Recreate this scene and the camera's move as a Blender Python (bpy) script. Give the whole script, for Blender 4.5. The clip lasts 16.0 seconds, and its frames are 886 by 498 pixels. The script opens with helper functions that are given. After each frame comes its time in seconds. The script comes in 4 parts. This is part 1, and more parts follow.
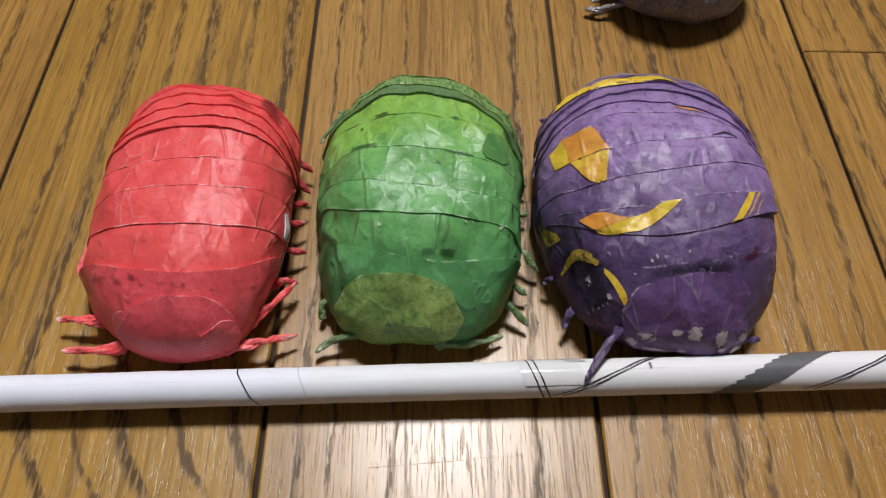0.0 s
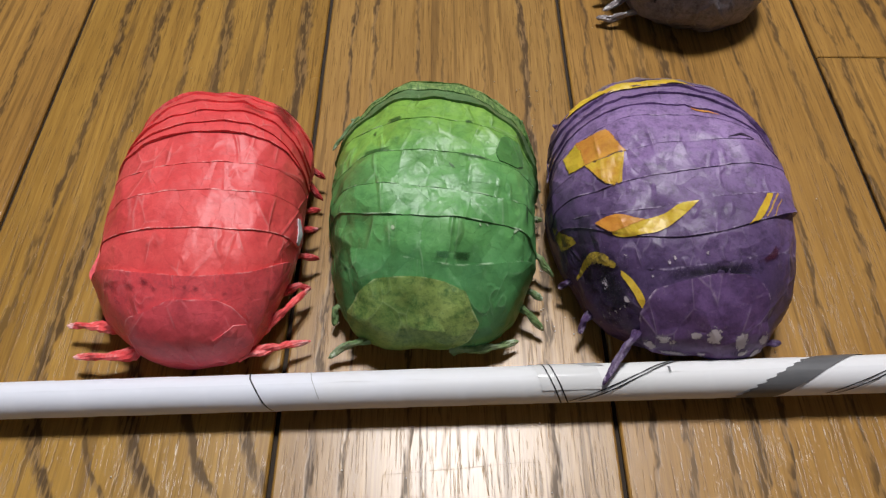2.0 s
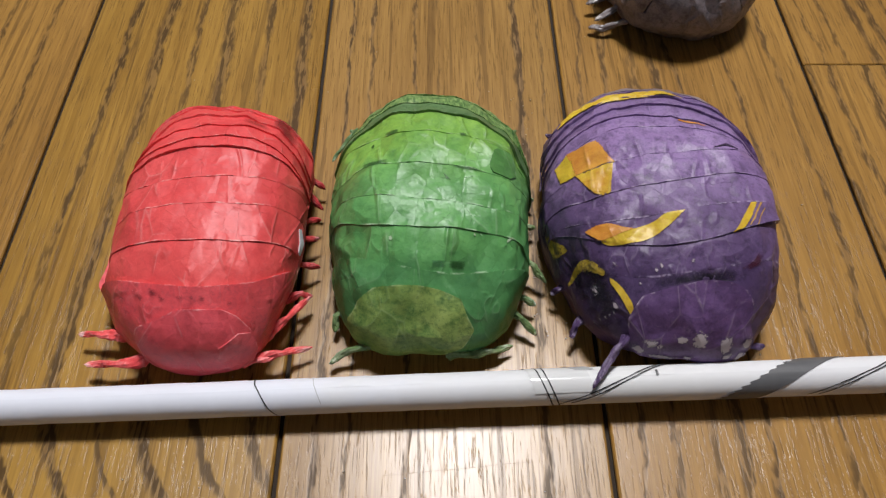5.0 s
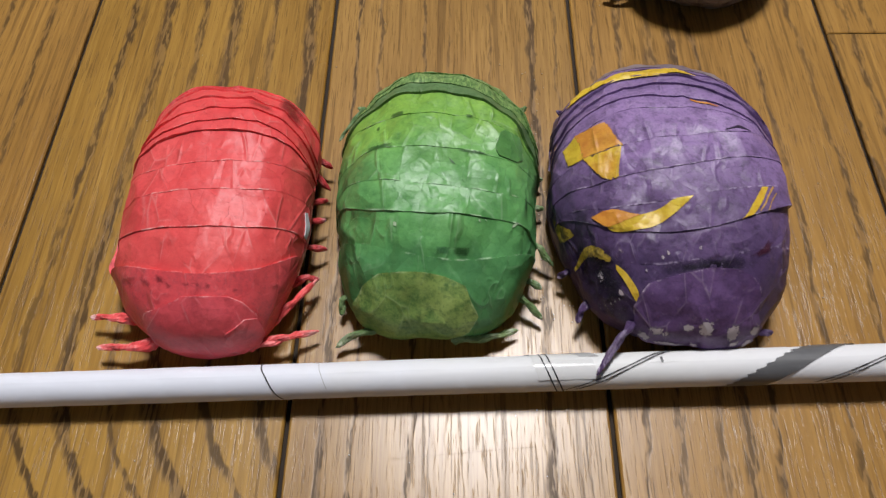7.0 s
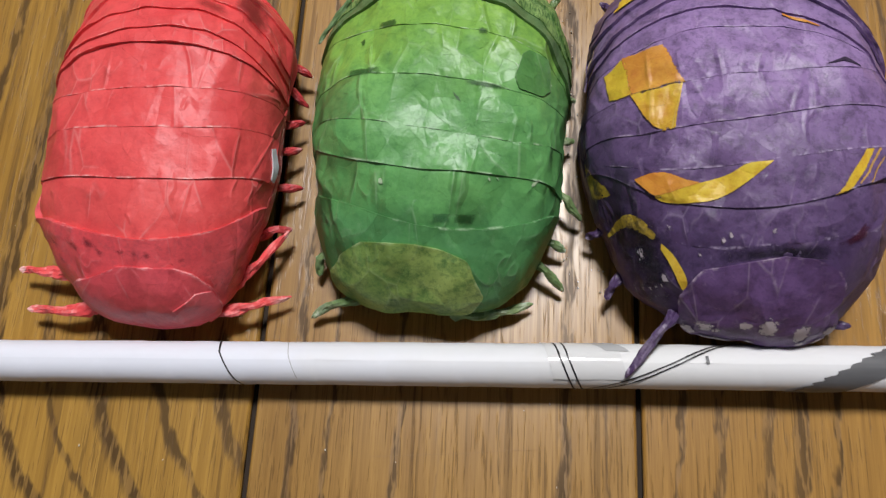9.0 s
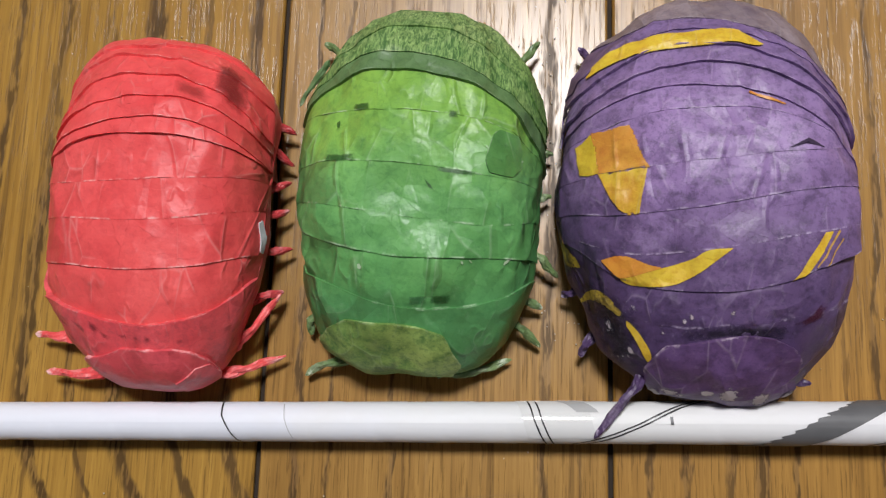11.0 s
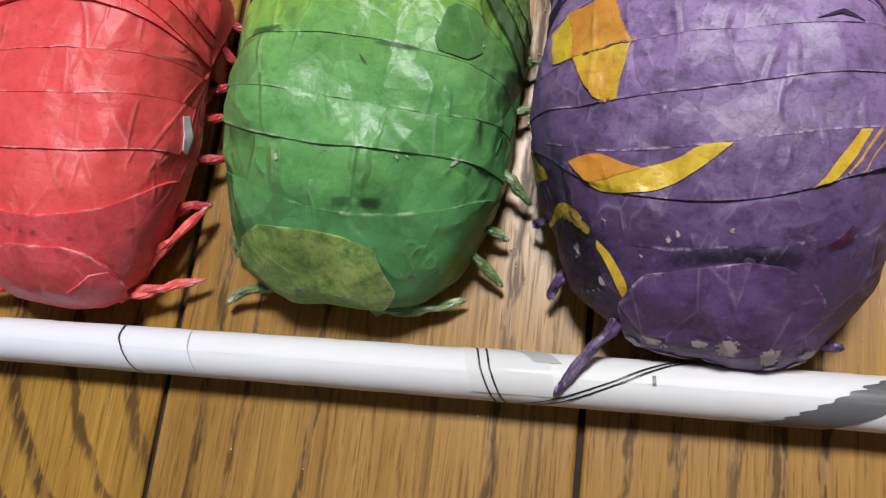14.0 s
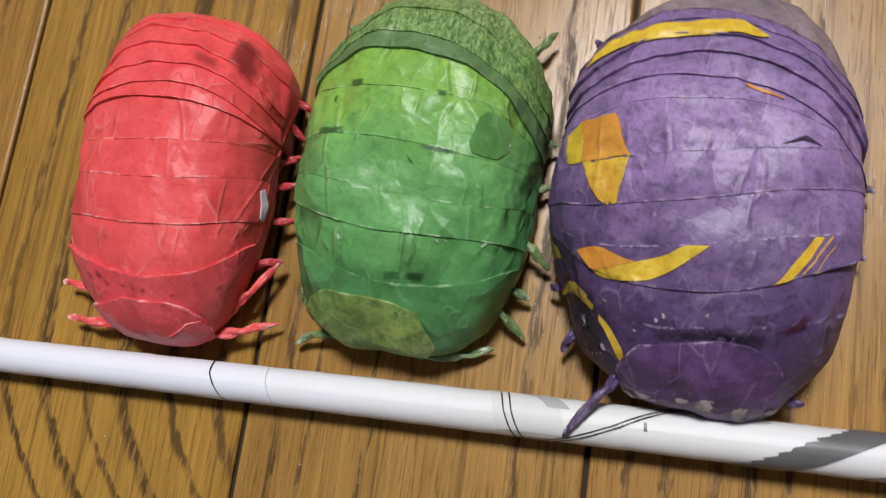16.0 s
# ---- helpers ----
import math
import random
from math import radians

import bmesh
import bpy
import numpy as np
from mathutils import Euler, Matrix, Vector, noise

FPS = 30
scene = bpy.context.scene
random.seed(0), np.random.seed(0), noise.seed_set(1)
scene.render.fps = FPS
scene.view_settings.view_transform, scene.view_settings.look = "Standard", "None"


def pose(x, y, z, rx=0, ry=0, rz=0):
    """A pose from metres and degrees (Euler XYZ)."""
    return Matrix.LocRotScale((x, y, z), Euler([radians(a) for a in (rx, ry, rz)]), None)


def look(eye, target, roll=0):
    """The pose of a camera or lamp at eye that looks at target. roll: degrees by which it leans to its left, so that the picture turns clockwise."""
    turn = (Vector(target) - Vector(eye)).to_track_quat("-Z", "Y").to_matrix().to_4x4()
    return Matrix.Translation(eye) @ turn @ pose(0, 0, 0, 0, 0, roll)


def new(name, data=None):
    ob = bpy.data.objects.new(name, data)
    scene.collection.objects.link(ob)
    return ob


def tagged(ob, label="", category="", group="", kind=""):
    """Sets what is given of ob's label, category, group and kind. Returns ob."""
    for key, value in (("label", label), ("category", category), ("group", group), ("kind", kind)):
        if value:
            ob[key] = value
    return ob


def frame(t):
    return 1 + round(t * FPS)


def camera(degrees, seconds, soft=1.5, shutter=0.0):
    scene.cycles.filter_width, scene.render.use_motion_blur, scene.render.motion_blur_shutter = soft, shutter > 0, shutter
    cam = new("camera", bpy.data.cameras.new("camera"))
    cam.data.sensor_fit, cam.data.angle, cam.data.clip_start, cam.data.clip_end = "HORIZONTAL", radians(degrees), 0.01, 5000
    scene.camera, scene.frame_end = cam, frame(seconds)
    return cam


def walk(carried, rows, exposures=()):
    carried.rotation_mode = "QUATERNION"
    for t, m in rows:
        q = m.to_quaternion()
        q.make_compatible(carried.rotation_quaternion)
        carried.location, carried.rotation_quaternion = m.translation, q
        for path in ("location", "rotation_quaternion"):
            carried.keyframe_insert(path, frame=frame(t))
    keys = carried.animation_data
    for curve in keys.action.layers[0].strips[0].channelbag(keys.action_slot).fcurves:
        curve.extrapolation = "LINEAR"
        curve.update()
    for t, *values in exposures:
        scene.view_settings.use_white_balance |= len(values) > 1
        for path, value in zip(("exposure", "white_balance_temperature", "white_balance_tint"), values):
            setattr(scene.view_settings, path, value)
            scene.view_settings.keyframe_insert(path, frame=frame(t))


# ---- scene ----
cam = camera(58.67, 16.0, soft=1.3, shutter=0.4)
PATH = [
    (0, (-0.00175, 0.00832, 0.16946), (0.01649, 0.57125, -0.65684), 2.60),
    (0.5, (-0.00082, 0.00834, 0.16678), (0.01492, 0.58484, -0.65016), 2.29),
    (1, (-0.00056, 0.00550, 0.16479), (0.01313, 0.58580, -0.64950), 1.95),
    (1.5, (-0.00133, 0.00543, 0.16806), (0.00889, 0.58979, -0.64337), 1.60),
    (2, (-0.00262, 0.00563, 0.16534), (0.00253, 0.59285, -0.64406), 1.18),
    (2.5, (-0.00237, 0.00289, 0.16620), (0.00154, 0.58904, -0.64399), 1.04),
    (3, (-0.00153, 0.00468, 0.16488), (0.00286, 0.58713, -0.64796), 1.07),
    (3.5, (-0.00276, 0.00570, 0.16616), (0.00042, 0.58699, -0.64752), 0.92),
    (4, (-0.00262, 0.00600, 0.16497), (0.00072, 0.58885, -0.64760), 0.82),
    (6.3, (-0.00003, -0.00662, 0.18510), (-0.00849, 0.56322, -0.63661), -0.66),
    (6.5, (-0.00048, -0.00848, 0.18415), (-0.01430, 0.55457, -0.64216), -1.13),
    (7, (0.00342, 0.01175, 0.17708), (-0.02520, 0.53998, -0.67154), -2.24),
    (7.5, (-0.00169, 0.01911, 0.17805), (-0.04130, 0.49375, -0.70123), -3.36),
    (8, (0.00309, 0.03730, 0.16783), (-0.05206, 0.45326, -0.73988), -5.30),
    (8.5, (0.00888, 0.04487, 0.16155), (-0.05188, 0.39569, -0.77292), -6.72),
    (9, (0.00711, 0.05922, 0.15708), (-0.05096, 0.35771, -0.79556), -7.85),
    (9.5, (0.00660, 0.06953, 0.15277), (-0.05023, 0.31649, -0.81458), -10.25),
    (10, (0.01204, 0.08120, 0.15692), (-0.04968, 0.28236, -0.82069), -14.92),
    (10.2, (0.01263, 0.08479, 0.16167), (-0.05047, 0.27649, -0.81775), -16.25),
    (12.3, (0.03101, 0.09492, 0.17581), (-0.12953, 0.22733, -0.80229), -47.78),
    (12.5, (0.03277, 0.09369, 0.17260), (-0.13450, 0.22578, -0.80442), -48.80),
    (13, (0.03069, 0.09418, 0.16289), (-0.14521, 0.23283, -0.81171), -48.35),
    (13.5, (0.03586, 0.07991, 0.14529), (-0.14735, 0.28818, -0.81547), -36.07),
    (14, (0.03902, 0.07359, 0.13616), (-0.16159, 0.30235, -0.81642), -34.81),
    (14.5, (0.02332, 0.07767, 0.16943), (-0.19463, 0.22521, -0.79531), -49.98),
    (15, (0.03921, 0.08911, 0.15190), (-0.18015, 0.18254, -0.81926), -62.51),
    (15.5, (0.04421, 0.09784, 0.16371), (-0.18828, 0.18191, -0.80524), -66.36),
    (16, (0.04451, 0.08695, 0.16643), (-0.20277, 0.26043, -0.78686), -47.24),
]
walk(cam, [(t, look(eye, target, roll)) for t, eye, target, roll in PATH], [(0, 0.0), (13.2, 0.0), (14, 0.12), (14.8, 0.03), (16, 0.03)])

# ---- light ----
world = bpy.data.worlds.new("room_air")
scene.world = world
world.use_nodes = True
world.node_tree.nodes["Background"].inputs[0].default_value = (0.35, 0.5, 0.85, 1)
world.node_tree.nodes["Background"].inputs[1].default_value = 0.3
LAMP = (0.08, 0.98, 2.33)
lamp_data = bpy.data.lights.new("ceiling_lamp_light", "AREA")
lamp_data.shape, lamp_data.size, lamp_data.energy, lamp_data.color = "DISK", 0.5, 65.0, (1.0, 0.995, 1.02)
lamp_light = new("ceiling_lamp_light", lamp_data)
lamp_light.location = (LAMP[0], LAMP[1], LAMP[2] - 0.075)
# the sky's light through the window behind the camera
WINDOW = (-1.25, -0.25, 0.85, 2.0)
sky_data = bpy.data.lights.new("window_light", "AREA")
sky_data.shape, sky_data.size, sky_data.size_y, sky_data.energy, sky_data.color = "RECTANGLE", 0.95, 1.1, 1.4, (0.50, 0.68, 1.0)
sky_light = new("window_light", sky_data)
sky_light.matrix_world = look(((WINDOW[0] + WINDOW[1]) / 2, -1.30, (WINDOW[2] + WINDOW[3]) / 2), (-0.6, 0.3, 0.0))
scene.view_settings.exposure = 0.0


# ---- materials ----
class Nodes:
    def __init__(self, name):
        self.mat = bpy.data.materials.new(name)
        self.mat.use_nodes = True
        self.tree = self.mat.node_tree
        self.bsdf = self.tree.nodes["Principled BSDF"]
        self.coord = self.tree.nodes.new("ShaderNodeTexCoord")

    def put(self, socket, value):
        if isinstance(value, bpy.types.NodeSocket):
            self.tree.links.new(value, socket)
        else:
            socket.default_value = value

    def math(self, op, a, b=0.0, c=0.0):
        n = self.tree.nodes.new("ShaderNodeMath")
        n.operation = op
        for k, v in enumerate((a, b, c)):
            self.put(n.inputs[k], v)
        return n.outputs[0]

    def mapped(self, scale, offset=None):
        n = self.tree.nodes.new("ShaderNodeMapping")
        self.put(n.inputs["Vector"], self.coord.outputs["Object"])
        n.inputs["Scale"].default_value = scale
        if offset is not None:
            self.put(n.inputs["Location"], offset)
        return n.outputs[0]

    def noise(self, vector, scale, detail=3.0, rough=0.55, distort=0.0):
        n = self.tree.nodes.new("ShaderNodeTexNoise")
        self.put(n.inputs["Vector"], vector)
        n.inputs["Scale"].default_value, n.inputs["Detail"].default_value = scale, detail
        n.inputs["Roughness"].default_value, n.inputs["Distortion"].default_value = rough, distort
        return n.outputs["Fac"]

    def ramp(self, fac, stops, mode="LINEAR"):
        n = self.tree.nodes.new("ShaderNodeValToRGB")
        n.color_ramp.interpolation = mode
        e = n.color_ramp.elements
        e.remove(e[1])
        for k, (p, c) in enumerate(stops):
            el = e[0] if k == 0 else e.new(p)
            el.position = p
            el.color = (c, c, c, 1) if isinstance(c, (int, float)) else (*c, 1)
        self.put(n.inputs[0], fac)
        return n.outputs[0]

    def mix(self, fac, a, b, mode="MIX"):
        n = self.tree.nodes.new("ShaderNodeMix")
        n.data_type, n.blend_type = "RGBA", mode
        self.put(n.inputs[0], fac)
        self.put(n.inputs[6], a if isinstance(a, bpy.types.NodeSocket) else (*a, 1))
        self.put(n.inputs[7], b if isinstance(b, bpy.types.NodeSocket) else (*b, 1))
        return n.outputs[2]

    def bump(self, height, strength, distance, normal=None):
        n = self.tree.nodes.new("ShaderNodeBump")
        n.inputs["Strength"].default_value, n.inputs["Distance"].default_value = strength, distance
        self.put(n.inputs["Height"], height)
        if normal is not None:
            self.put(n.inputs["Normal"], normal)
        return n.outputs[0]

    def voronoi(self, vector, scale, feature="F1"):
        n = self.tree.nodes.new("ShaderNodeTexVoronoi")
        n.feature = feature
        self.put(n.inputs["Vector"], vector)
        n.inputs["Scale"].default_value = scale
        return n

    def vector(self, op, a, b):
        n = self.tree.nodes.new("ShaderNodeVectorMath")
        n.operation = op
        self.put(n.inputs[0], a)
        self.put(n.inputs["Scale" if op == "SCALE" else 1], b)
        return n.outputs["Value" if op == "DOT_PRODUCT" else "Vector"]

    def warped(self, p, scale, amount):
        n = self.tree.nodes.new("ShaderNodeTexNoise")
        self.put(n.inputs["Vector"], p)
        n.inputs["Scale"].default_value, n.inputs["Detail"].default_value = scale, 1.0
        return self.vector("ADD", p, self.vector("SCALE", n.outputs["Color"], amount))

    def facet(self, p, scale, slope):
        """Height of flat facets, each tilted its own way, as in crumpled paper; in metres."""
        v = self.voronoi(p, scale)
        scaled = self.vector("SUBTRACT", p, self.vector("SCALE", v.outputs["Position"], 1.0))
        tilt = self.vector("SUBTRACT", v.outputs["Color"], (0.5, 0.5, 0.5))
        return self.math("MULTIPLY", self.vector("DOT_PRODUCT", scaled, tilt), slope)

    def attr(self, name):
        n = self.tree.nodes.new("ShaderNodeAttribute")
        n.attribute_name = name
        return n.outputs["Fac"]

    def done(self, color, rough, normal=None, spec=0.5):
        self.put(self.bsdf.inputs["Base Color"], color if isinstance(color, bpy.types.NodeSocket) else (*color, 1))
        self.put(self.bsdf.inputs["Roughness"], rough)
        if spec is not None:
            self.bsdf.inputs["Specular IOR Level"].default_value = spec
        if normal is not None:
            self.put(self.bsdf.inputs["Normal"], normal)
        return self.mat


def paper(name, a, b, dark, wear=(0.85, 0.8, 0.8), stain=0.0, streak=False, gloss=0.40, worn=0.8, fold=1.0, dirt=0.35, fade=None, ragged=0.0):
    """Handled, creased coloured paper: two tones, dark smudges, pale worn edges, fine creases."""
    n = Nodes(name)
    p = n.mapped((1, 1, 1))
    broad = n.noise(p, 55, 3)
    mottled = n.noise(p, 260, 4, 0.65)
    tone = n.math("ADD", n.math("MULTIPLY", broad, 0.7), n.math("MULTIPLY", mottled, 0.3))
    col = n.mix(n.ramp(tone, [(0.36, 0), (0.62, 1)]), a, b)
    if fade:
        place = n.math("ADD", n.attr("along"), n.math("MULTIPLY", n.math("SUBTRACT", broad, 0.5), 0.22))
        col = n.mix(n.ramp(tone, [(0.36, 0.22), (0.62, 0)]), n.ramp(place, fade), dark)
    if streak:
        hair = n.noise(n.mapped((1500, 260, 500)), 1.0, 4, 0.7, 1.5)
        col = n.mix(n.ramp(hair, [(0.42, 0), (0.6, 1)]), dark, col)
    grime = n.ramp(n.noise(p, 330, 7, 0.75), [(0.47, 0), (0.66, 1)])
    rubbed = n.ramp(n.noise(p, 410, 6, 0.72, 0.5), [(0.58, 0), (0.74, 1)])
    col = n.mix(n.math("MULTIPLY", rubbed, 0.28 * dirt), col, wear)
    col = n.mix(n.math("MULTIPLY", grime, dirt), col, dark)
    speck = n.ramp(n.noise(p, 900, 4, 0.75), [(0.40, 0), (0.47, 1)])
    col = n.mix(n.math("MULTIPLY", n.math("SUBTRACT", 1.0, speck), 0.5 * dirt), col, dark)
    smudge = n.ramp(n.noise(p, 95, 5, 0.7), [(0.60 - stain, 0), (0.74 - stain, 1)])
    col = n.mix(n.math("MULTIPLY", smudge, 0.55), col, dark)
    # pale hairline creases that run lengthwise over the bands
    grid = n.tree.nodes.new("ShaderNodeCombineXYZ")
    n.put(grid.inputs[0], n.math("ADD", n.attr("across"), 0.37)), n.put(grid.inputs[1], n.math("ADD", n.attr("along"), 0.23))
    seam = n.math("ABSOLUTE", n.math("SUBTRACT", n.noise(n.vector("MULTIPLY", grid.outputs[0], (3.0, 6.5, 1.0)), 1.0, 2, 0.45), 0.5))
    gate = n.ramp(n.noise(p, 120, 2), [(0.54, 0), (0.62, 1)])
    crease = n.math("MULTIPLY", n.ramp(seam, [(0.0, 1), (0.010, 0)]), gate)
    col = n.mix(n.math("MULTIPLY", crease, 0.09), col, wear)
    # flat facets that follow each strip, with rubbed folds between them
    own = n.tree.nodes.new("ShaderNodeObjectInfo")
    strip = n.tree.nodes.new("ShaderNodeCombineXYZ")
    n.put(strip.inputs[0], n.math("MULTIPLY", n.attr("across"), 0.027)), n.put(strip.inputs[1], n.math("MULTIPLY", n.attr("along"), 0.05)), n.put(strip.inputs[2], n.math("MULTIPLY", own.outputs["Random"], 3.0))
    lie = n.warped(strip.outputs[0], 90, 0.003)
    folds = n.voronoi(lie, 125, "DISTANCE_TO_EDGE").outputs["Distance"]
    folded = n.ramp(n.noise(p, 95, 2), [(0.46, 0), (0.58, 1)])
    col = n.mix(n.math("MULTIPLY", n.math("MULTIPLY", n.ramp(folds, [(0.0, 1), (0.022, 0)]), folded), 0.22 * worn), col, wear)
    edge = n.attr("edge")
    rub = n.ramp(n.noise(p, 260, 4, 0.7), [(0.50, 0), (0.64, 1)])
    col = n.mix(n.math("MULTIPLY", n.math("MULTIPLY", edge, rub), worn), col, wear)
    fine = n.noise(p, 1400, 3, 0.6)
    dent = n.noise(p, 150, 2, 0.5)
    facets = n.math("ADD", n.facet(lie, 125, 0.27 * fold), n.facet(n.warped(p, 130, 0.002), 200, 0.12 * fold))
    ridge = n.ramp(n.math("ABSOLUTE", n.math("SUBTRACT", n.noise(p, 70, 2, 0.4), 0.5)), [(0.0, 1), (0.07, 0)])
    patchy = n.ramp(n.noise(p, 75, 2), [(0.45, 0), (0.62, 1)])
    facets = n.math("ADD", facets, n.math("MULTIPLY", n.math("MULTIPLY", ridge, patchy), 0.00018 * fold))
    facets = n.math("ADD", facets, n.math("MULTIPLY", n.math("MULTIPLY", n.ramp(folds, [(0.0, 1), (0.09, 0)], "EASE"), folded), 0.00016 * fold))
    facets = n.math("ADD", facets, n.math("MULTIPLY", n.math("MULTIPLY", gate, n.ramp(seam, [(0.0, 1), (0.05, 0)])), 0.00020 * fold))
    h = n.math("ADD", n.math("MULTIPLY", dent, 0.0004), n.math("ADD", n.math("MULTIPLY", fine, 0.00004), n.math("MULTIPLY", mottled, 0.0002)))
    h = n.math("ADD", h, facets)
    if ragged:
        torn = n.math("MULTIPLY", n.math("SUBTRACT", n.noise(p, 620, 5, 0.7), 0.5), ragged)
        mask = n.ramp(n.math("ADD", n.math("SUBTRACT", 1.0, n.attr("rim")), torn), [(0.0, 0), (0.05, 1)])
        n.put(n.bsdf.inputs["Alpha"], mask)
    normal = n.bump(h, 1.0, 1.0)
    rough = n.math("ADD", gloss - 0.1, n.math("MULTIPLY", mottled, 0.2))
    return n.done(col, rough, normal, 0.4)


def wood(name, stripes, bend, light, mid, lean=0.0, turn_at=0.1):
    """Varnished oak board: dark grain bands at given fractions of the board's width, pores and fibres along y."""
    n = Nodes(name)
    info = n.tree.nodes.new("ShaderNodeObjectInfo")
    sep = n.tree.nodes.new("ShaderNodeSeparateXYZ")
    n.put(sep.inputs[0], n.coord.outputs["Object"])
    x, y = sep.outputs[0], sep.outputs[1]
    shift = n.math("MULTIPLY", info.outputs["Random"], 40.0)
    comb = n.tree.nodes.new("ShaderNodeCombineXYZ")
    n.put(comb.inputs[0], shift), n.put(comb.inputs[1], shift), n.put(comb.inputs[2], shift)
    long_wave = n.noise(n.mapped((9, 5.5, 1), comb.outputs[0]), 1.0, 2, 0.5)
    short_wave = n.noise(n.mapped((60, 28, 1), comb.outputs[0]), 1.0, 3, 0.6)
    xs = n.math("ADD", x, n.math("MULTIPLY", n.math("SUBTRACT", long_wave, 0.5), bend))
    xs = n.math("ADD", xs, n.math("MULTIPLY", n.math("SUBTRACT", short_wave, 0.5), bend * 0.16))
    frayed = n.noise(n.mapped((420, 110, 1), comb.outputs[0]), 1.0, 2, 0.6)
    xs = n.math("ADD", xs, n.math("MULTIPLY", n.math("SUBTRACT", frayed, 0.5), 0.0042))
    if lean:
        where = n.tree.nodes.new("ShaderNodeNewGeometry")
        split = n.tree.nodes.new("ShaderNodeSeparateXYZ")
        n.put(split.inputs[0], where.outputs["Position"])
        fall = n.math("SMOOTH_MAX", n.math("SUBTRACT", turn_at, split.outputs[1]), 0.0, 0.03)
        xs = n.math("SUBTRACT", xs, n.math("MULTIPLY", fall, lean))
    frac = n.math("FRACT", n.math("ADD", n.math("DIVIDE", xs, 0.0785), 0.5))
    stops = [(0.0, 0.0)]
    for centre, half, deep in stripes:
        stops += [(centre - half, 0.0), (centre - half * 0.2, deep), (centre + half * 0.65, deep), (centre + half, 0.0)]
    band = n.ramp(frac, stops)
    fibre = n.noise(n.mapped((900, 26, 1), comb.outputs[0]), 1.0, 4, 0.65)
    thread = n.noise(n.mapped((2300, 60, 1), comb.outputs[0]), 1.0, 3, 0.7)
    pore = n.ramp(n.noise(n.mapped((2300, 90, 1), comb.outputs[0]), 1.0, 3, 0.6), [(0.57, 0), (0.62, 1)])
    patch = n.noise(n.mapped((26, 7, 1), comb.outputs[0]), 1.0, 3, 0.6)
    tone = n.math("ADD", n.math("MULTIPLY", fibre, 0.45), n.math("ADD", n.math("MULTIPLY", patch, 0.30), n.math("MULTIPLY", thread, 0.25)))
    col = n.mix(n.ramp(tone, [(0.37, 0), (0.62, 1)]), mid, light)
    dash = n.ramp(n.noise(n.mapped((1050, 150, 1), comb.outputs[0]), 1.0, 2, 0.55), [(0.43, 0), (0.52, 1)])
    along = n.ramp(n.noise(n.mapped((45, 14, 1), comb.outputs[0]), 1.0, 2, 0.5), [(0.32, 0.55), (0.50, 1)])
    band = n.math("MULTIPLY", band, along)
    col = n.mix(n.math("MULTIPLY", band, 0.55), col, (0.15, 0.080, 0.024))
    dark = n.math("MULTIPLY", band, dash)
    col = n.mix(n.math("MULTIPLY", dark, 0.85), col, (0.060, 0.034, 0.013))
    hairline = n.ramp(n.noise(n.mapped((480, 11, 1), comb.outputs[0]), 1.0, 2, 0.5), [(0.60, 0), (0.66, 1)])
    col = n.mix(n.math("MULTIPLY", hairline, 0.46), col, (0.10, 0.052, 0.02))
    col = n.mix(n.math("MULTIPLY", pore, 0.46), col, (0.085, 0.045, 0.018))
    h = n.math("SUBTRACT", n.math("MULTIPLY", fibre, 0.22), n.math("ADD", n.math("MULTIPLY", pore, 0.5), n.math("MULTIPLY", band, 0.35)))
    normal = n.bump(h, 0.22, 0.0002)
    rough = n.math("ADD", 0.25, n.math("ADD", n.math("MULTIPLY", patch, 0.08), n.math("MULTIPLY", band, 0.1)))
    open_grain = n.math("MAXIMUM", n.math("MULTIPLY", pore, 0.3), n.math("MAXIMUM", n.math("MULTIPLY", dark, 0.6), n.math("MULTIPLY", hairline, 0.25)))
    n.put(n.bsdf.inputs["Specular IOR Level"], n.math("MULTIPLY", n.math("SUBTRACT", 1.0, open_grain), 0.43))
    return n.done(col, rough, normal, None)


def stain(name, color, grain=420, reach=1.0, strength=0.85, hard=0.4, rough=0.5, start=0.25):
    """A thin layer of dirt, ink or bare paper that breaks up into specks towards its rim."""
    n = Nodes(name)
    p = n.mapped((1, 1, 1))
    g = n.math("MULTIPLY", n.math("SUBTRACT", n.noise(p, grain, 6, 0.72), 0.5), 2.2)
    level = n.math("ADD", n.math("MULTIPLY", n.math("SUBTRACT", 1.0, n.attr("rim")), reach), g)
    mask = n.math("MULTIPLY", n.ramp(level, [(start, 0), (start + hard, 1)]), n.ramp(n.attr("rim"), [(0.8, strength), (1.0, 0)]))
    n.put(n.bsdf.inputs["Alpha"], mask)
    dim = tuple(c * 0.75 for c in color)
    return n.done(n.mix(n.noise(p, 300, 4), dim, color), rough, n.bump(n.noise(p, 150, 2), 0.5, 0.0006), 0.4)


def plain(name, color, rough=0.8, grain=300, amount=0.12, bump=0.0002):
    n = Nodes(name)
    p = n.mapped((1, 1, 1))
    g = n.noise(p, grain, 4, 0.6)
    dim = tuple(c * (1 - 2 * amount) for c in color)
    return n.done(n.mix(g, dim, color), rough, n.bump(g, 0.4, bump), 0.4)


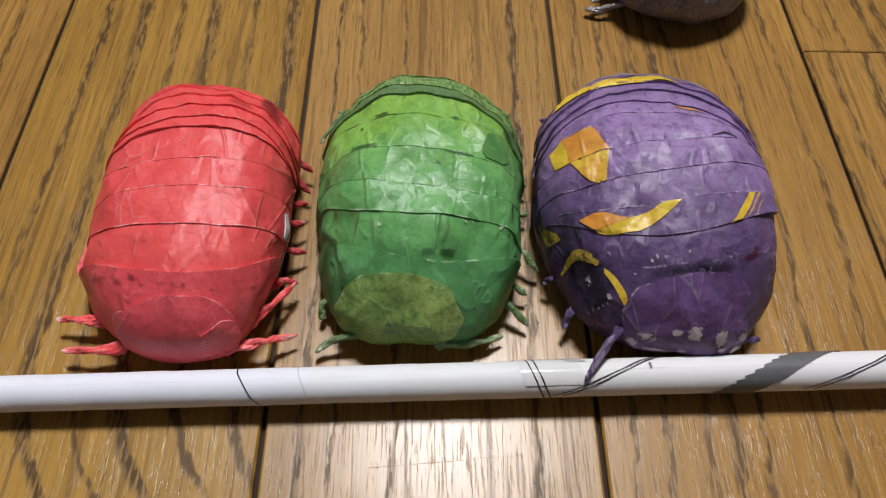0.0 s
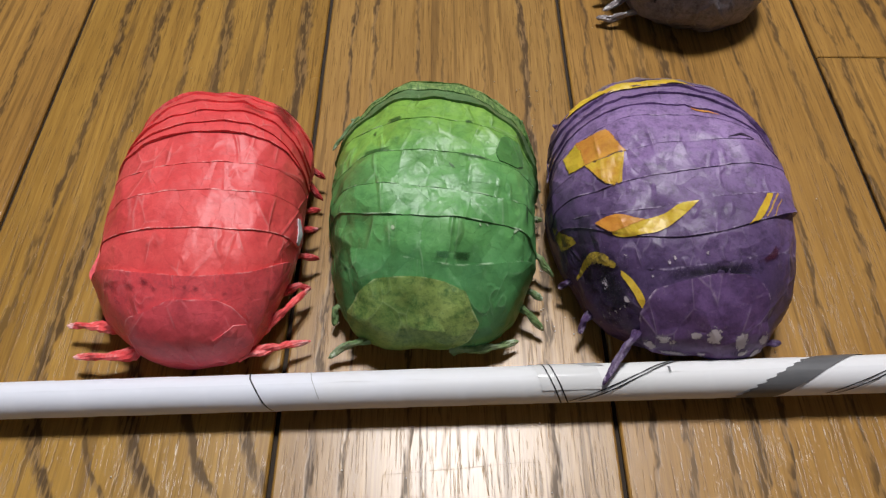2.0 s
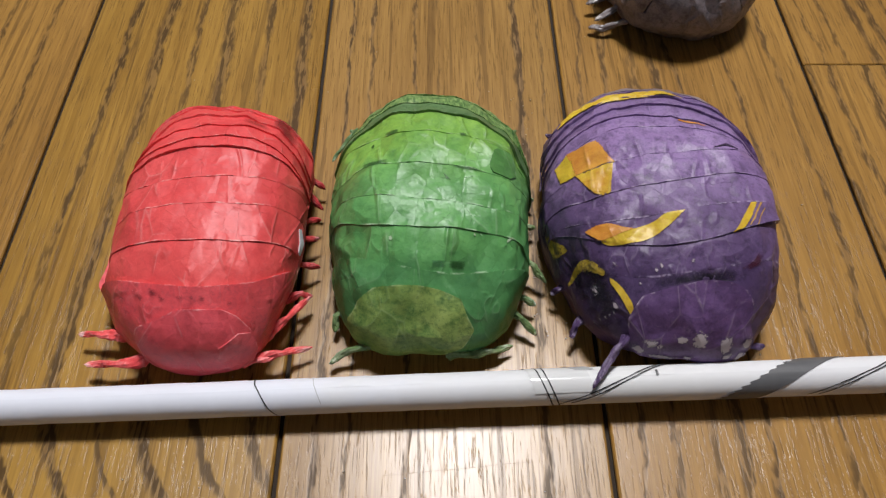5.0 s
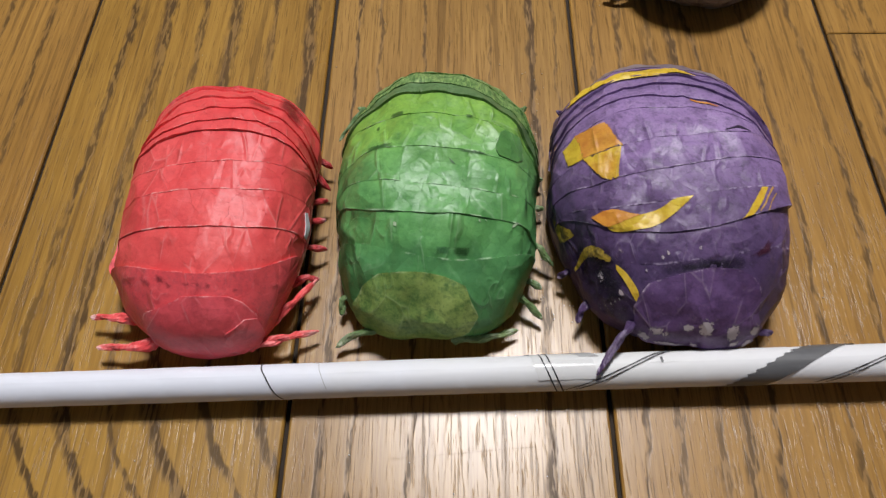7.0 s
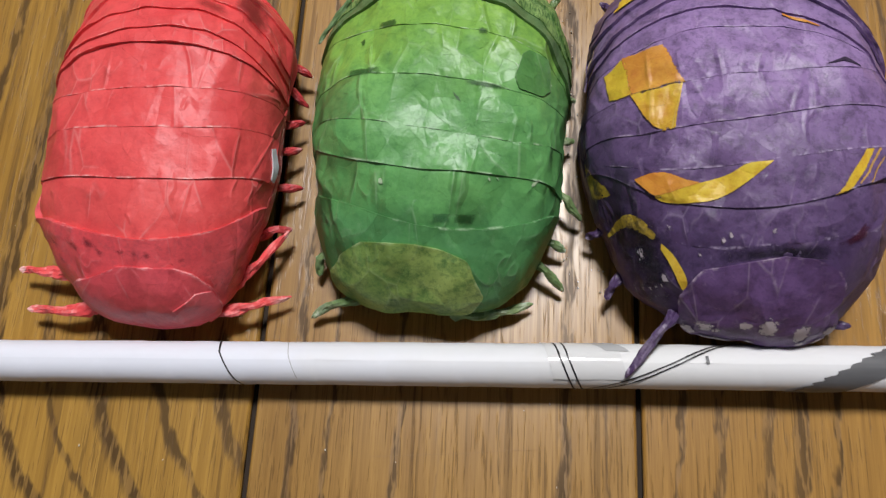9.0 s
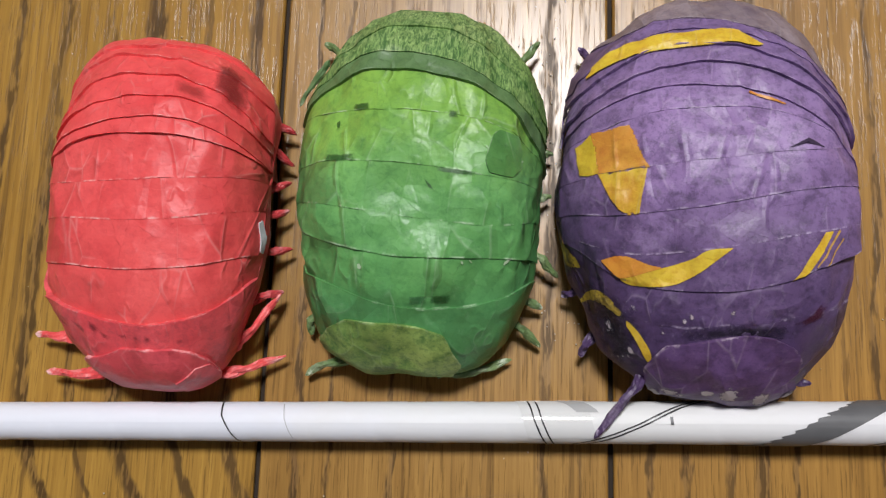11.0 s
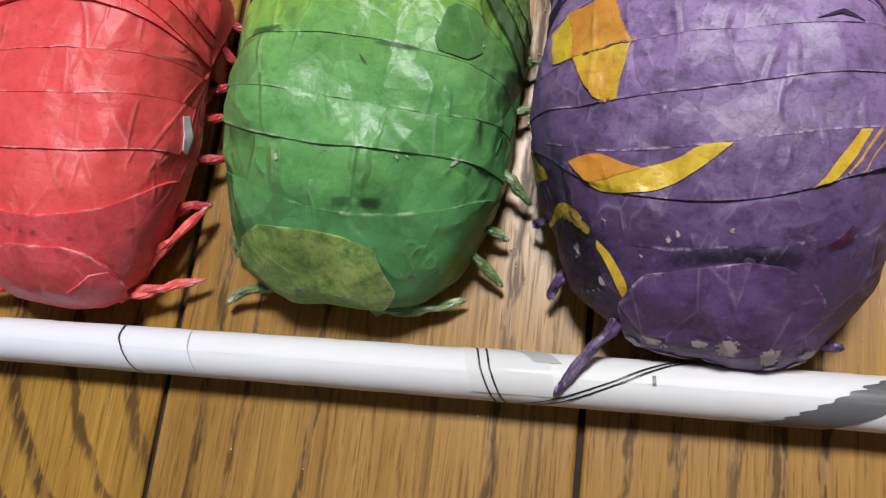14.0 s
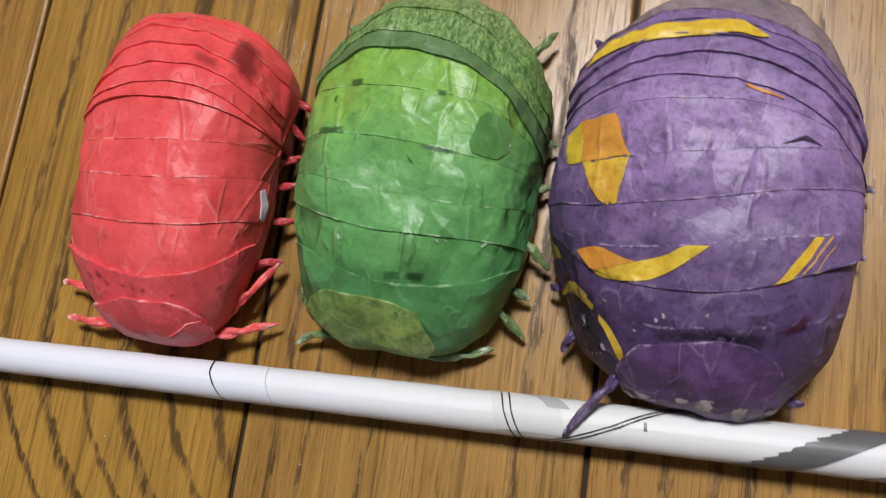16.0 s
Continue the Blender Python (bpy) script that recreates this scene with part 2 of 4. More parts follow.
STRAIGHT = [(0.12, 0.010, 1.0), (0.21, 0.008, 0.9), (0.385, 0.008, 0.9), (0.485, 0.004, 0.5), (0.645, 0.004, 0.5), (0.81, 0.018, 1.0), (0.91, 0.005, 0.6)]
FLOWN = [(0.16, 0.018, 1.0), (0.31, 0.030, 1.0), (0.46, 0.014, 0.8), (0.59, 0.034, 1.0), (0.755, 0.018, 0.9), (0.91, 0.028, 1.0)]
FIGURED = [(0.06, 0.008, 0.8), (0.15, 0.012, 0.8), (0.27, 0.020, 0.9), (0.345, 0.022, 0.9), (0.43, 0.012, 0.9), (0.66, 0.012, 0.8), (0.87, 0.014, 0.8)]
oak_straight = wood("oak_straight", STRAIGHT, 0.004, (0.405, 0.226, 0.058), (0.23, 0.117, 0.027))
oak_flown = wood("oak_flown", FLOWN, 0.016, (0.42, 0.235, 0.046), (0.235, 0.119, 0.022), 0.95, 0.070)
oak_figured = wood("oak_figured", FIGURED, 0.026, (0.415, 0.222, 0.052), (0.23, 0.114, 0.025))
underlay = plain("groove_dirt", (0.03, 0.019, 0.011), 0.85)
wall_paint = plain("wall_paint", (0.14, 0.135, 0.13), 0.85, 40)
ceiling_paint = plain("ceiling_paint", (0.55, 0.54, 0.52), 0.9, 40)
lamp_shell = plain("lamp_shell", (0.8, 0.8, 0.8), 0.5)
glow = Nodes("lamp_diffuser")
glow.bsdf.inputs["Emission Color"].default_value = (1.0, 0.95, 0.88, 1)
glow.bsdf.inputs["Emission Strength"].default_value = 2.0
lamp_glow = glow.done((0.8, 0.8, 0.8), 0.5)

RED = paper("red_paper", (0.77, 0.072, 0.076), (0.86, 0.11, 0.106), (0.42, 0.026, 0.036), (0.97, 0.66, 0.62), dirt=0.22, fold=0.85, gloss=0.46)
RED_HEAD = paper("red_paper_smudged", (0.68, 0.068, 0.08), (0.78, 0.10, 0.11), (0.20, 0.03, 0.045), (0.95, 0.6, 0.6), stain=0.04, dirt=0.3)
RED_SPOT = stain("dark_red_smudge", (0.13, 0.02, 0.03), 420, 0.8, 0.55, 0.7)
RED_FACE = paper("pink_red_paper", (0.66, 0.070, 0.088), (0.76, 0.10, 0.118), (0.36, 0.03, 0.045), (0.95, 0.6, 0.6), dirt=0.3, fold=1.0)
# red for the flank legs, with the body's shade on them put into the colour
RED_LEG_SHADED = paper("shaded_red_twisted_paper", (0.46, 0.04, 0.045), (0.60, 0.06, 0.065), (0.2, 0.015, 0.02), (0.9, 0.5, 0.5), dirt=0.4)
# belly copy of the shell's red, with the shade beneath put into its colour
RED_SHADED = paper("red_paper_shaded", (0.36, 0.03, 0.045), (0.42, 0.04, 0.055), (0.12, 0.01, 0.02))
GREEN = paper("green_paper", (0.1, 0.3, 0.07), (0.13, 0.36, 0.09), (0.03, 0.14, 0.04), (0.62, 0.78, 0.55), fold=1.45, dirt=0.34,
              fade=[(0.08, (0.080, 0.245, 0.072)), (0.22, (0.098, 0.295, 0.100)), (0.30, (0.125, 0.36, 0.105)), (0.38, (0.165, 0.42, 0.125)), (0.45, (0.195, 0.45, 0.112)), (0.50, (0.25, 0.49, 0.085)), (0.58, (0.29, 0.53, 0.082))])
GREEN_PLATE = paper("olive_green_paper", (0.12, 0.235, 0.046), (0.31, 0.41, 0.11), (0.05, 0.13, 0.03), (0.5, 0.62, 0.32), gloss=0.5, stain=0.05, dirt=0.85)
GREEN_HAIR = paper("grass_print_paper", (0.24, 0.41, 0.115), (0.38, 0.51, 0.20), (0.055, 0.14, 0.035), (0.5, 0.6, 0.3), streak=True, gloss=0.55)
GREEN_LEG = paper("pale_green_twisted_paper", (0.10, 0.18, 0.055), (0.21, 0.29, 0.12), (0.04, 0.1, 0.03), (0.7, 0.75, 0.6), dirt=0.6, fold=1.6)
GREEN_STRIP = paper("grey_green_paper", (0.105, 0.20, 0.072), (0.15, 0.255, 0.10), (0.02, 0.05, 0.02), (0.4, 0.5, 0.35))
GREEN_DARK = paper("dark_green_paper", (0.080, 0.23, 0.058), (0.12, 0.30, 0.08), (0.03, 0.10, 0.03), (0.5, 0.66, 0.42), fold=1.1, gloss=0.36, dirt=0.4)
# green belly, painted darker to stand for the shade under the shell
GREEN_SHADED = paper("green_paper_shaded", (0.03, 0.12, 0.035), (0.05, 0.16, 0.05), (0.01, 0.04, 0.015))
INK = stain("dark_green_ink", (0.022, 0.085, 0.02), 700, 1.3, 0.6, 0.6, 0.5, 0.0)
INK_BLUE = stain("blue_green_ink", (0.018, 0.09, 0.045), 700, 1.2, 0.4, 0.5, 0.5, 0.0)
# shell purple; the pale upper stops hold part of the lamp's sheen as colour
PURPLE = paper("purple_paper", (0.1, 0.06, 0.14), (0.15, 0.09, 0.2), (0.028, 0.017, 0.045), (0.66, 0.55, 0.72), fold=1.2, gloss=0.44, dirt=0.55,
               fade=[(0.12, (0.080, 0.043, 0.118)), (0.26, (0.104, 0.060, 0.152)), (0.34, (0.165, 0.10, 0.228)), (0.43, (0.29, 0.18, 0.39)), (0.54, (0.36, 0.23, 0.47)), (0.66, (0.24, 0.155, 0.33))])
PURPLE_HEAD = paper("head_purple_paper", (0.105, 0.052, 0.148), (0.145, 0.075, 0.20), (0.036, 0.018, 0.052), (0.72, 0.6, 0.68), fold=0.9, gloss=0.5, dirt=0.5)
PURPLE_REAR = paper("faded_grey_purple_paper", (0.20, 0.15, 0.19), (0.29, 0.23, 0.25), (0.09, 0.06, 0.10), (0.7, 0.62, 0.66), dirt=0.5)
# purple belly: the shell's paper with underside shade in its colour
PURPLE_SHADED = paper("purple_paper_shaded", (0.035, 0.018, 0.06), (0.05, 0.025, 0.08), (0.015, 0.008, 0.02), (0.12, 0.08, 0.15), dirt=0.1)
YELLOW = paper("yellow_print", (0.66, 0.41, 0.03), (0.76, 0.57, 0.055), (0.45, 0.16, 0.02), (0.85, 0.75, 0.4), ragged=0.12, dirt=0.45)
TORN = paper("torn_yellow_print", (0.60, 0.27, 0.03), (0.70, 0.49, 0.05), (0.45, 0.16, 0.02), (0.85, 0.75, 0.4), ragged=0.8, dirt=0.5)
OCHRE = paper("dirty_yellow_print", (0.36, 0.21, 0.025), (0.60, 0.42, 0.05), (0.05, 0.03, 0.03), (0.8, 0.7, 0.4), stain=0.08, dirt=0.95, ragged=2.6)
ORANGE = paper("orange_print", (0.60, 0.20, 0.035), (0.66, 0.33, 0.05), (0.45, 0.12, 0.03), (0.85, 0.6, 0.3), ragged=0.5, dirt=0.45)
OCHRE_LINE = paper("ochre_print", (0.50, 0.28, 0.06), (0.60, 0.36, 0.10), (0.20, 0.10, 0.06), (0.8, 0.7, 0.4), dirt=0.6)
ORANGE_FLAT = paper("smooth_orange_print", (0.62, 0.21, 0.03), (0.68, 0.36, 0.05), (0.45, 0.12, 0.03), (0.85, 0.6, 0.3), ragged=0.3, dirt=0.45)
SCUFF_LINE = stain("pale_glue", (0.46, 0.40, 0.48), 900, 0.9, 0.7, 0.4, 0.6, 0.35)
SCUFF = stain("bare_paper", (0.52, 0.44, 0.48), 560, 0.75, 0.95, 0.16, 0.65, 0.44)
SCUFF_FACE = stain("ragged_bare_paper", (0.58, 0.50, 0.52), 430, 0.75, 0.95, 0.14, 0.65, 0.27)
CHIP = stain("pale_green_chip", (0.5, 0.66, 0.42), 900, 1.3, 0.9, 0.2)
MAROON = stain("maroon_smudge", (0.075, 0.012, 0.03), 300, 0.9, 0.7)
GRIME = stain("dark_grime", (0.016, 0.013, 0.022), 300, 1.0, 0.8, 0.9, 0.5, 0.0)
GREY = paper("grey_tissue", (0.205, 0.175, 0.19), (0.30, 0.26, 0.275), (0.08, 0.065, 0.075), (0.45, 0.4, 0.42), gloss=0.6, fold=2.2, dirt=0.8)
FOIL = paper("grey_twisted_paper", (0.20, 0.165, 0.165), (0.30, 0.26, 0.26), (0.07, 0.05, 0.05), (0.8, 0.78, 0.76), gloss=0.3)
NEWS = plain("newsprint", (0.70, 0.72, 0.75), 0.7, 900, 0.2)
sheet_white = Nodes("white_glossy_paper")
sheet_x = sheet_white.tree.nodes.new("ShaderNodeSeparateXYZ")
sheet_white.put(sheet_x.inputs[0], sheet_white.coord.outputs["Object"])
sheet_grain = sheet_white.noise(sheet_white.mapped((1, 1, 1)), 70, 4, 0.6)
sheet_tone = sheet_white.ramp(sheet_white.math("ADD", sheet_white.math("MULTIPLY", sheet_x.outputs[0], 5.0), sheet_white.math("MULTIPLY", sheet_grain, 0.4)), [(-0.0, (0.76, 0.78, 0.85)), (0.12, (0.75, 0.76, 0.79)), (0.35, (0.73, 0.73, 0.715)), (0.6, (0.76, 0.755, 0.765))])
WHITE = sheet_white.done(sheet_tone, 0.52, sheet_white.bump(sheet_grain, 0.4, 0.00008), 0.4)
BLACK = plain("black_print", (0.02, 0.02, 0.022), 0.4, 500)
GREYPRINT = plain("grey_print", (0.17, 0.17, 0.175), 0.4, 90, 0.25)
PALEGREY = plain("pale_grey_print", (0.5, 0.5, 0.5), 0.12, 90, 0.08)
TEAR_SHADOW = plain("tear_shadow", (0.04, 0.022, 0.055), 0.8, 500)
TAPE = plain("clear_tape", (0.72, 0.72, 0.71), 0.12, 60, 0.02, 0.00002)
CRUMB = plain("crumb", (0.7, 0.64, 0.52), 0.7)


# ---- mesh helpers ----
def part(name, verts, faces, mat, parent=None, label="", smooth=True, edge=None, extra=None):
    me = bpy.data.meshes.new(name)
    me.from_pydata([tuple(v) for v in verts], [], faces)
    me.materials.append(mat)
    if smooth:
        me.polygons.foreach_set("use_smooth", [True] * len(me.polygons))
    if edge is not None:
        me.attributes.new("edge", "FLOAT", "POINT").data.foreach_set("value", edge)
    for key, values in (extra or {}).items():
        me.attributes.new(key, "FLOAT", "POINT").data.foreach_set("value", values)
    ob = new(name, me)
    if parent is not None:
        ob.parent = parent
    if label:
        tagged(ob, label)
    return ob


def empty(name, place):
    ob = new(name)
    ob.location = place
    ob.empty_display_size = 0.01
    return ob


def sheet(rows, cols, start=0, flip=False):
    out = []
    for i in range(rows - 1):
        for j in range(cols - 1):
            a = start + i * cols + j
            q = (a, a + 1, a + cols + 1, a + cols)
            out.append(q[::-1] if flip else q)
    return out


def box(x0, x1, y0, y1, z0, z1):
    v = [(x, y, z) for z in (z0, z1) for y in (y0, y1) for x in (x0, x1)]
    return v, [(0, 2, 3, 1), (4, 5, 7, 6), (0, 1, 5, 4), (2, 6, 7, 3), (0, 4, 6, 2), (1, 3, 7, 5)]


def power(v, e):
    return math.copysign(abs(v) ** e, v)


# ---- room ----
X0, X1, Y0, Y1, TOP = -1.62, 1.68, -1.25, 2.4, 2.4
T = 0.12
for label, (nm, b) in {"plain off-white painted wall behind the toys": ("wall_north", (X0 - T, X1 + T, Y1, Y1 + T, -0.05, TOP)),
                       "plain off-white painted side wall": ("wall_west", (X0 - T, X0, Y0, Y1, -0.05, TOP)),
                       "plain off-white painted side wall opposite": ("wall_east", (X1, X1 + T, Y0, Y1, -0.05, TOP))}.items():
    tagged(part(nm, *box(*b), wall_paint, smooth=False), label, "wall", kind="structure")
wall_verts, wall_faces = [], []
for b in ((X0 - T, WINDOW[0], Y0 - T, Y0, -0.05, TOP), (WINDOW[1], X1 + T, Y0 - T, Y0, -0.05, TOP), (WINDOW[0], WINDOW[1], Y0 - T, Y0, -0.05, WINDOW[2]), (WINDOW[0], WINDOW[1], Y0 - T, Y0, WINDOW[3], TOP)):
    v, f = box(*b)
    wall_faces += [tuple(i + len(wall_verts) for i in q) for q in f]
    wall_verts += v
tagged(part("wall_south", wall_verts, wall_faces, wall_paint, smooth=False), "plain off-white painted wall with a window opening", "wall", kind="structure")
tagged(part("ceiling", *box(X0 - T, X1 + T, Y0 - T, Y1 + T, TOP, TOP + 0.1), ceiling_paint, smooth=False), "plain white painted ceiling", "ceiling", kind="structure")


def disc(r, z, n=48):
    return [(r * math.cos(2 * math.pi * k / n), r * math.sin(2 * math.pi * k / n), z) for k in range(n)]


def lathe(profile, n=48):
    verts, faces = [], []
    for r, z in profile:
        verts += disc(r, z, n)
    for i in range(len(profile) - 1):
        for k in range(n):
            a, b = i * n + k, i * n + (k + 1) % n
            faces.append((a, b, b + n, a + n))
    faces.append(tuple(range((len(profile) - 1) * n, len(profile) * n)))
    return verts, faces


ceiling_lamp = tagged(empty("ceiling_lamp", (LAMP[0], LAMP[1], TOP)), "round white ceiling lamp with a lit diffuser", "lamp")
part("base", *lathe([(0.235, 0), (0.24, -0.03), (0.22, -0.055)]), lamp_shell, ceiling_lamp)
part("diffuser", *lathe([(0.215, -0.05), (0.21, -0.075), (0.205, -0.085)]), lamp_glow, ceiling_lamp, "glowing white diffuser")

# ---- paper pill bugs ----
COLS = 110


class Bug:
    def __init__(self, name, label, cx, cy, zc, w, lf, lr, h, e1, e2, yaw, seed, rough=1.0, pleat=1.0, taper=0.0, shear=0.0, tuck=0.0, chin=0.0, swell=(0, 0, 0, 0, 0, 0, 0)):
        self.tuck, self.chin, self.swell = tuck, chin, swell
        self.taper, self.shear = taper, shear
        self.pleat = pleat
        self.c, self.w, self.lf, self.lr, self.h, self.e1, self.e2 = (cx, cy, zc), w, lf, lr, h, e1, e2
        self.a, self.seed, self.rough = radians(yaw), seed, rough
        self.thing = tagged(empty(name, (cx, cy, 0)), label, "paper toy", "paper pill bugs in a row")
        self.bands, self.strips = [], []

    def at(self, u, phi, off=0.0, crumple=1.0):
        """Place on the shell: u from -1 to 1 across, phi in degrees from the front over the top to the rear."""
        s = min(1.0, abs(u) ** (1 / self.e1))
        r = max(0.0, 1 - s * s) ** (self.e1 / 2)
        p = radians(phi)
        c = -power(math.cos(p), self.e2) * r
        length = self.lf if c < 0 else self.lr
        v = Vector((self.w * u, c * length, self.h * power(math.sin(p), self.e2) * r))
        n = Vector((v.x / self.w ** 2, v.y / length ** 2, v.z / self.h ** 2))
        n = n.normalized() if n.length > 0 else Vector((0, 0, 1))
        k = Vector((v.x, v.y, v.z)) * 1.0 + Vector((self.seed, 0, 0))
        d = 0.0008 * noise.noise(k * 62) + 0.0009 * (0.3 - abs(noise.noise(k * 75 + Vector((0, 9, 0))))) + 0.0004 * (0.5 - abs(noise.noise(k * 150)) * 1.6)
        q = max(-1.6, min(1.8, (phi - 70) / 60))
        b = self.swell
        bulge = (1 - u ** 6) * (b[0] * u * q + b[1] * u * u * q + b[2] * q * q + b[3] * q ** 3 + b[4] * u * q * q + b[5] * (u * q) ** 2 + b[6] * u ** 3)
        v = v + n * (off + bulge + d * crumple * self.rough)
        v.x = v.x * (1 + self.taper * c + self.chin * min(c, 0.0) ** 2) + self.shear * self.w * c
        if v.x > 0:
            v.x *= 1 - self.tuck * max(0.0, 1 - ((c + 0.22) / 0.8) ** 2)
        ca, sa = math.cos(self.a), math.sin(self.a)
        return Vector((ca * v.x - sa * v.y, sa * v.x + ca * v.y, max(0.0008, v.z + self.c[2])))

    def line(self, e, u):
        """A cut across the shell: the angle at u of a nearly straight slice, held inside the outline."""
        a = e[0]
        if not 0 < a < 180:
            return a
        phi = sum(k * u ** i for i, k in enumerate(e)) + 0.5 * noise.noise((u * 2.6, a * 0.37, self.seed))
        s = min(1.0, abs(u) ** (1 / self.e1))
        r = max(1e-4, (max(0.0, 1 - s * s)) ** (self.e1 / 2))
        cut = max(-1.0, min(1.0, power(math.cos(radians(max(4.0, min(176.0, phi)))), self.e2) / r))
        return math.degrees(math.acos(power(cut, 1 / self.e2)))

    def fold(self, u, t, seed):
        """Flat facets between sharp pleats of one strip of paper."""
        g = u * 4.6 + seed * 3.7 + 0.25 * math.sin(t * 3 + seed * 9) * (1 + 0.5 * math.sin(seed * 5))
        i = math.floor(g)
        f = g - i
        f = f / 0.8 if f < 0.8 else (1 - f) / 0.2
        k = noise.cell((i + 0.5, seed * 13.7, self.seed))
        m = noise.cell((i + 0.5, seed * 3.1, self.seed + 40))
        return 0.00045 * self.pleat * (abs(k) * f + 0.5 * abs(m) * (1 - f))

    def rise(self, b, u, phi, t):
        front, rear, lip, where, base, seed, flare = b
        lip = lip * max(0.0, min(1.0, min(phi, 180 - phi) / 16))
        ripple = 1 + 0.55 * noise.noise((u * 4.1, phi * 0.05, self.seed + 3))
        ends = max(0.0, 1 - abs(u) ** 6)
        side = max(0.0, -u if flare < 0 else u)
        base = base + abs(flare) * max(0.0, min(1.0, (side - 0.5) / 0.3)) ** 2 * max(0.0, min(1.0, (0.94 - side) / 0.1)) * ((1 - t) if where == "front" else t) ** 2
        return base + lip * ripple * ((1 - t) if where == "front" else t) + self.fold(u, t, seed) * ends * math.sqrt(max(0.0, (1 - t) if where == "front" else t))

    def band(self, front, rear, lip, mat, where="front", name="shell_band", label="", rows=10, base=0.0, flare=0.0):
        """One strip of shell between two lines; its free edge (front or rear) stands proud by lip."""
        b = (front, rear, lip, where, base, len(self.bands) + 1.0, flare)
        self.bands.append(b)
        verts, edge, across, along = [], [], [], []
        steps = [0.0, min(0.05, 0.45 / abs(rear[0] - front[0]))] + [k / (rows - 2) for k in range(1, rows - 1)]
        if where == "rear":
            steps = [1 - t for t in steps[::-1]]
        order = [0] + list(range(rows)) if where == "front" else list(range(rows)) + [rows - 1]
        for n, i in enumerate(order):
            rim = (n == 0 and where == "front") or (n == rows and where == "rear")
            for j in range(COLS):
                psi = math.pi * (j / (COLS - 1) - 0.5)
                u = power(math.sin(psi), self.e1)
                lo, hi = self.line(front, u), self.line(rear, u)
                over = 2.5
                t = steps[i]
                phi = lo + (hi + over - lo) * t if where == "front" else lo - over + (hi - lo + over) * t
                off = self.rise(b, u, phi, t)
                if rim:
                    off = base - 0.00015
                verts.append(self.at(u, phi, off))
                across.append(u), along.append(phi / 180)
                lipped = i == 0 if where == "front" else i == rows - 1
                flank = max(0.0, min(1.0, (min(phi, 180 - phi) - 6) / 14, (0.93 - abs(u)) / 0.1))
                edge.append(0.15 * flank if rim else flank if lipped else 0.0)
        n = len(order)
        cut = 1 if where == "front" else n - 2
        verts += [v.copy() for v in verts[cut * COLS:(cut + 1) * COLS]]
        edge += [0.15 * k for k in edge[cut * COLS:(cut + 1) * COLS]]
        across += across[cut * COLS:(cut + 1) * COLS]
        along += along[cut * COLS:(cut + 1) * COLS]
        faces = sheet(n - 1, COLS, COLS) if where == "front" else sheet(n - 1, COLS)
        a, b = (0, n * COLS) if where == "front" else (n * COLS, (n - 1) * COLS)
        faces += [(a + j, a + j + 1, b + j + 1, b + j) for j in range(COLS - 1)]
        strip = part(name, verts, faces, mat, self.thing, label, True, edge, {"across": across, "along": along})
        self.strips.append(strip)
        return strip

    def under(self, u, phi):
        """The strip of shell that lies uppermost at a place."""
        best, strip = -1.0, self.thing
        for b, s in zip(self.bands, self.strips):
            lo, hi = self.line(b[0], u), self.line(b[1], u)
            if lo <= phi <= hi:
                best, strip = 1.0, s
        return strip

    def height(self, u, phi):
        best = 0.0
        for b in self.bands:
            lo, hi = self.line(b[0], u), self.line(b[1], u)
            if lo <= phi <= hi:
                t = (phi - lo) / max(1e-6, hi + 2.5 - lo) if b[3] == "front" else (phi - lo + 2.5) / max(1e-6, hi - lo + 2.5)
                best = max(best, self.rise(b, u, phi, t))
        return best

    def core(self, mat, inset=-0.0030):
        rows, verts = 48, []
        for i in range(rows):
            for j in range(COLS):
                psi = math.pi * (j / (COLS - 1) - 0.5)
                verts.append(self.at(power(math.sin(psi), self.e1), 360 * i / (rows - 1) - 90, inset))
        return part("belly", verts, sheet(rows, COLS), mat, self.thing)

    def plate(self, name, outline, mat, lift=0.0003, label="", thick=0.0004, rings=8, flat=0.0, parent=None, round_off=0.75):
        """A piece of paper glued on, its outline given as (u, phi) corners, rounded off."""
        pts = [Vector(p) for p in outline]
        ring = []
        for k in range(len(pts)):
            p0, p1, p2, p3 = (pts[(k + d) % len(pts)] for d in (-1, 0, 1, 2))
            for s in range(6):
                t = s / 6
                smooth = 0.5 * ((2 * p1) + (p2 - p0) * t + (2 * p0 - 5 * p1 + 4 * p2 - p3) * t * t + (3 * p1 - p0 - 3 * p2 + p3) * t ** 3)
                ring.append(smooth.lerp(p1.lerp(p2, t), round_off))
        mid = sum(ring, Vector((0, 0))) / len(ring)
        m, verts, edge, rim, across, along = len(ring), [], [], [0.0], [mid.x], [mid.y / 180]
        verts.append(self.at(mid.x, mid.y, self.height(mid.x, mid.y) + lift))
        edge.append(0.0)
        for k in range(1, rings + 3):
            f = 1.0 if k >= rings else 0.97 * k / (rings - 1)
            for q in ring:
                u, phi = mid.lerp(q, f)
                low = k == rings + 2
                off = lift + flat * f * f - (thick + lift if low else 0)
                verts.append(self.at(u, phi, self.height(u, phi) + off))
                edge.append(1.0 if f > 0.98 else 0.0)
                rim.append(f), across.append(u), along.append(phi / 180)
        faces = [(0, 1 + (k + 1) % m, 1 + k) for k in range(m)]
        for r in [*range(rings - 1), rings]:
            for k in range(m):
                a, b = 1 + r * m + k, 1 + r * m + (k + 1) % m
                faces.append((a, b, b + m, a + m))
        return part(name, verts, faces, mat, parent or self.under(mid.x, mid.y), label, True, edge, {"rim": rim, "across": across, "along": along})

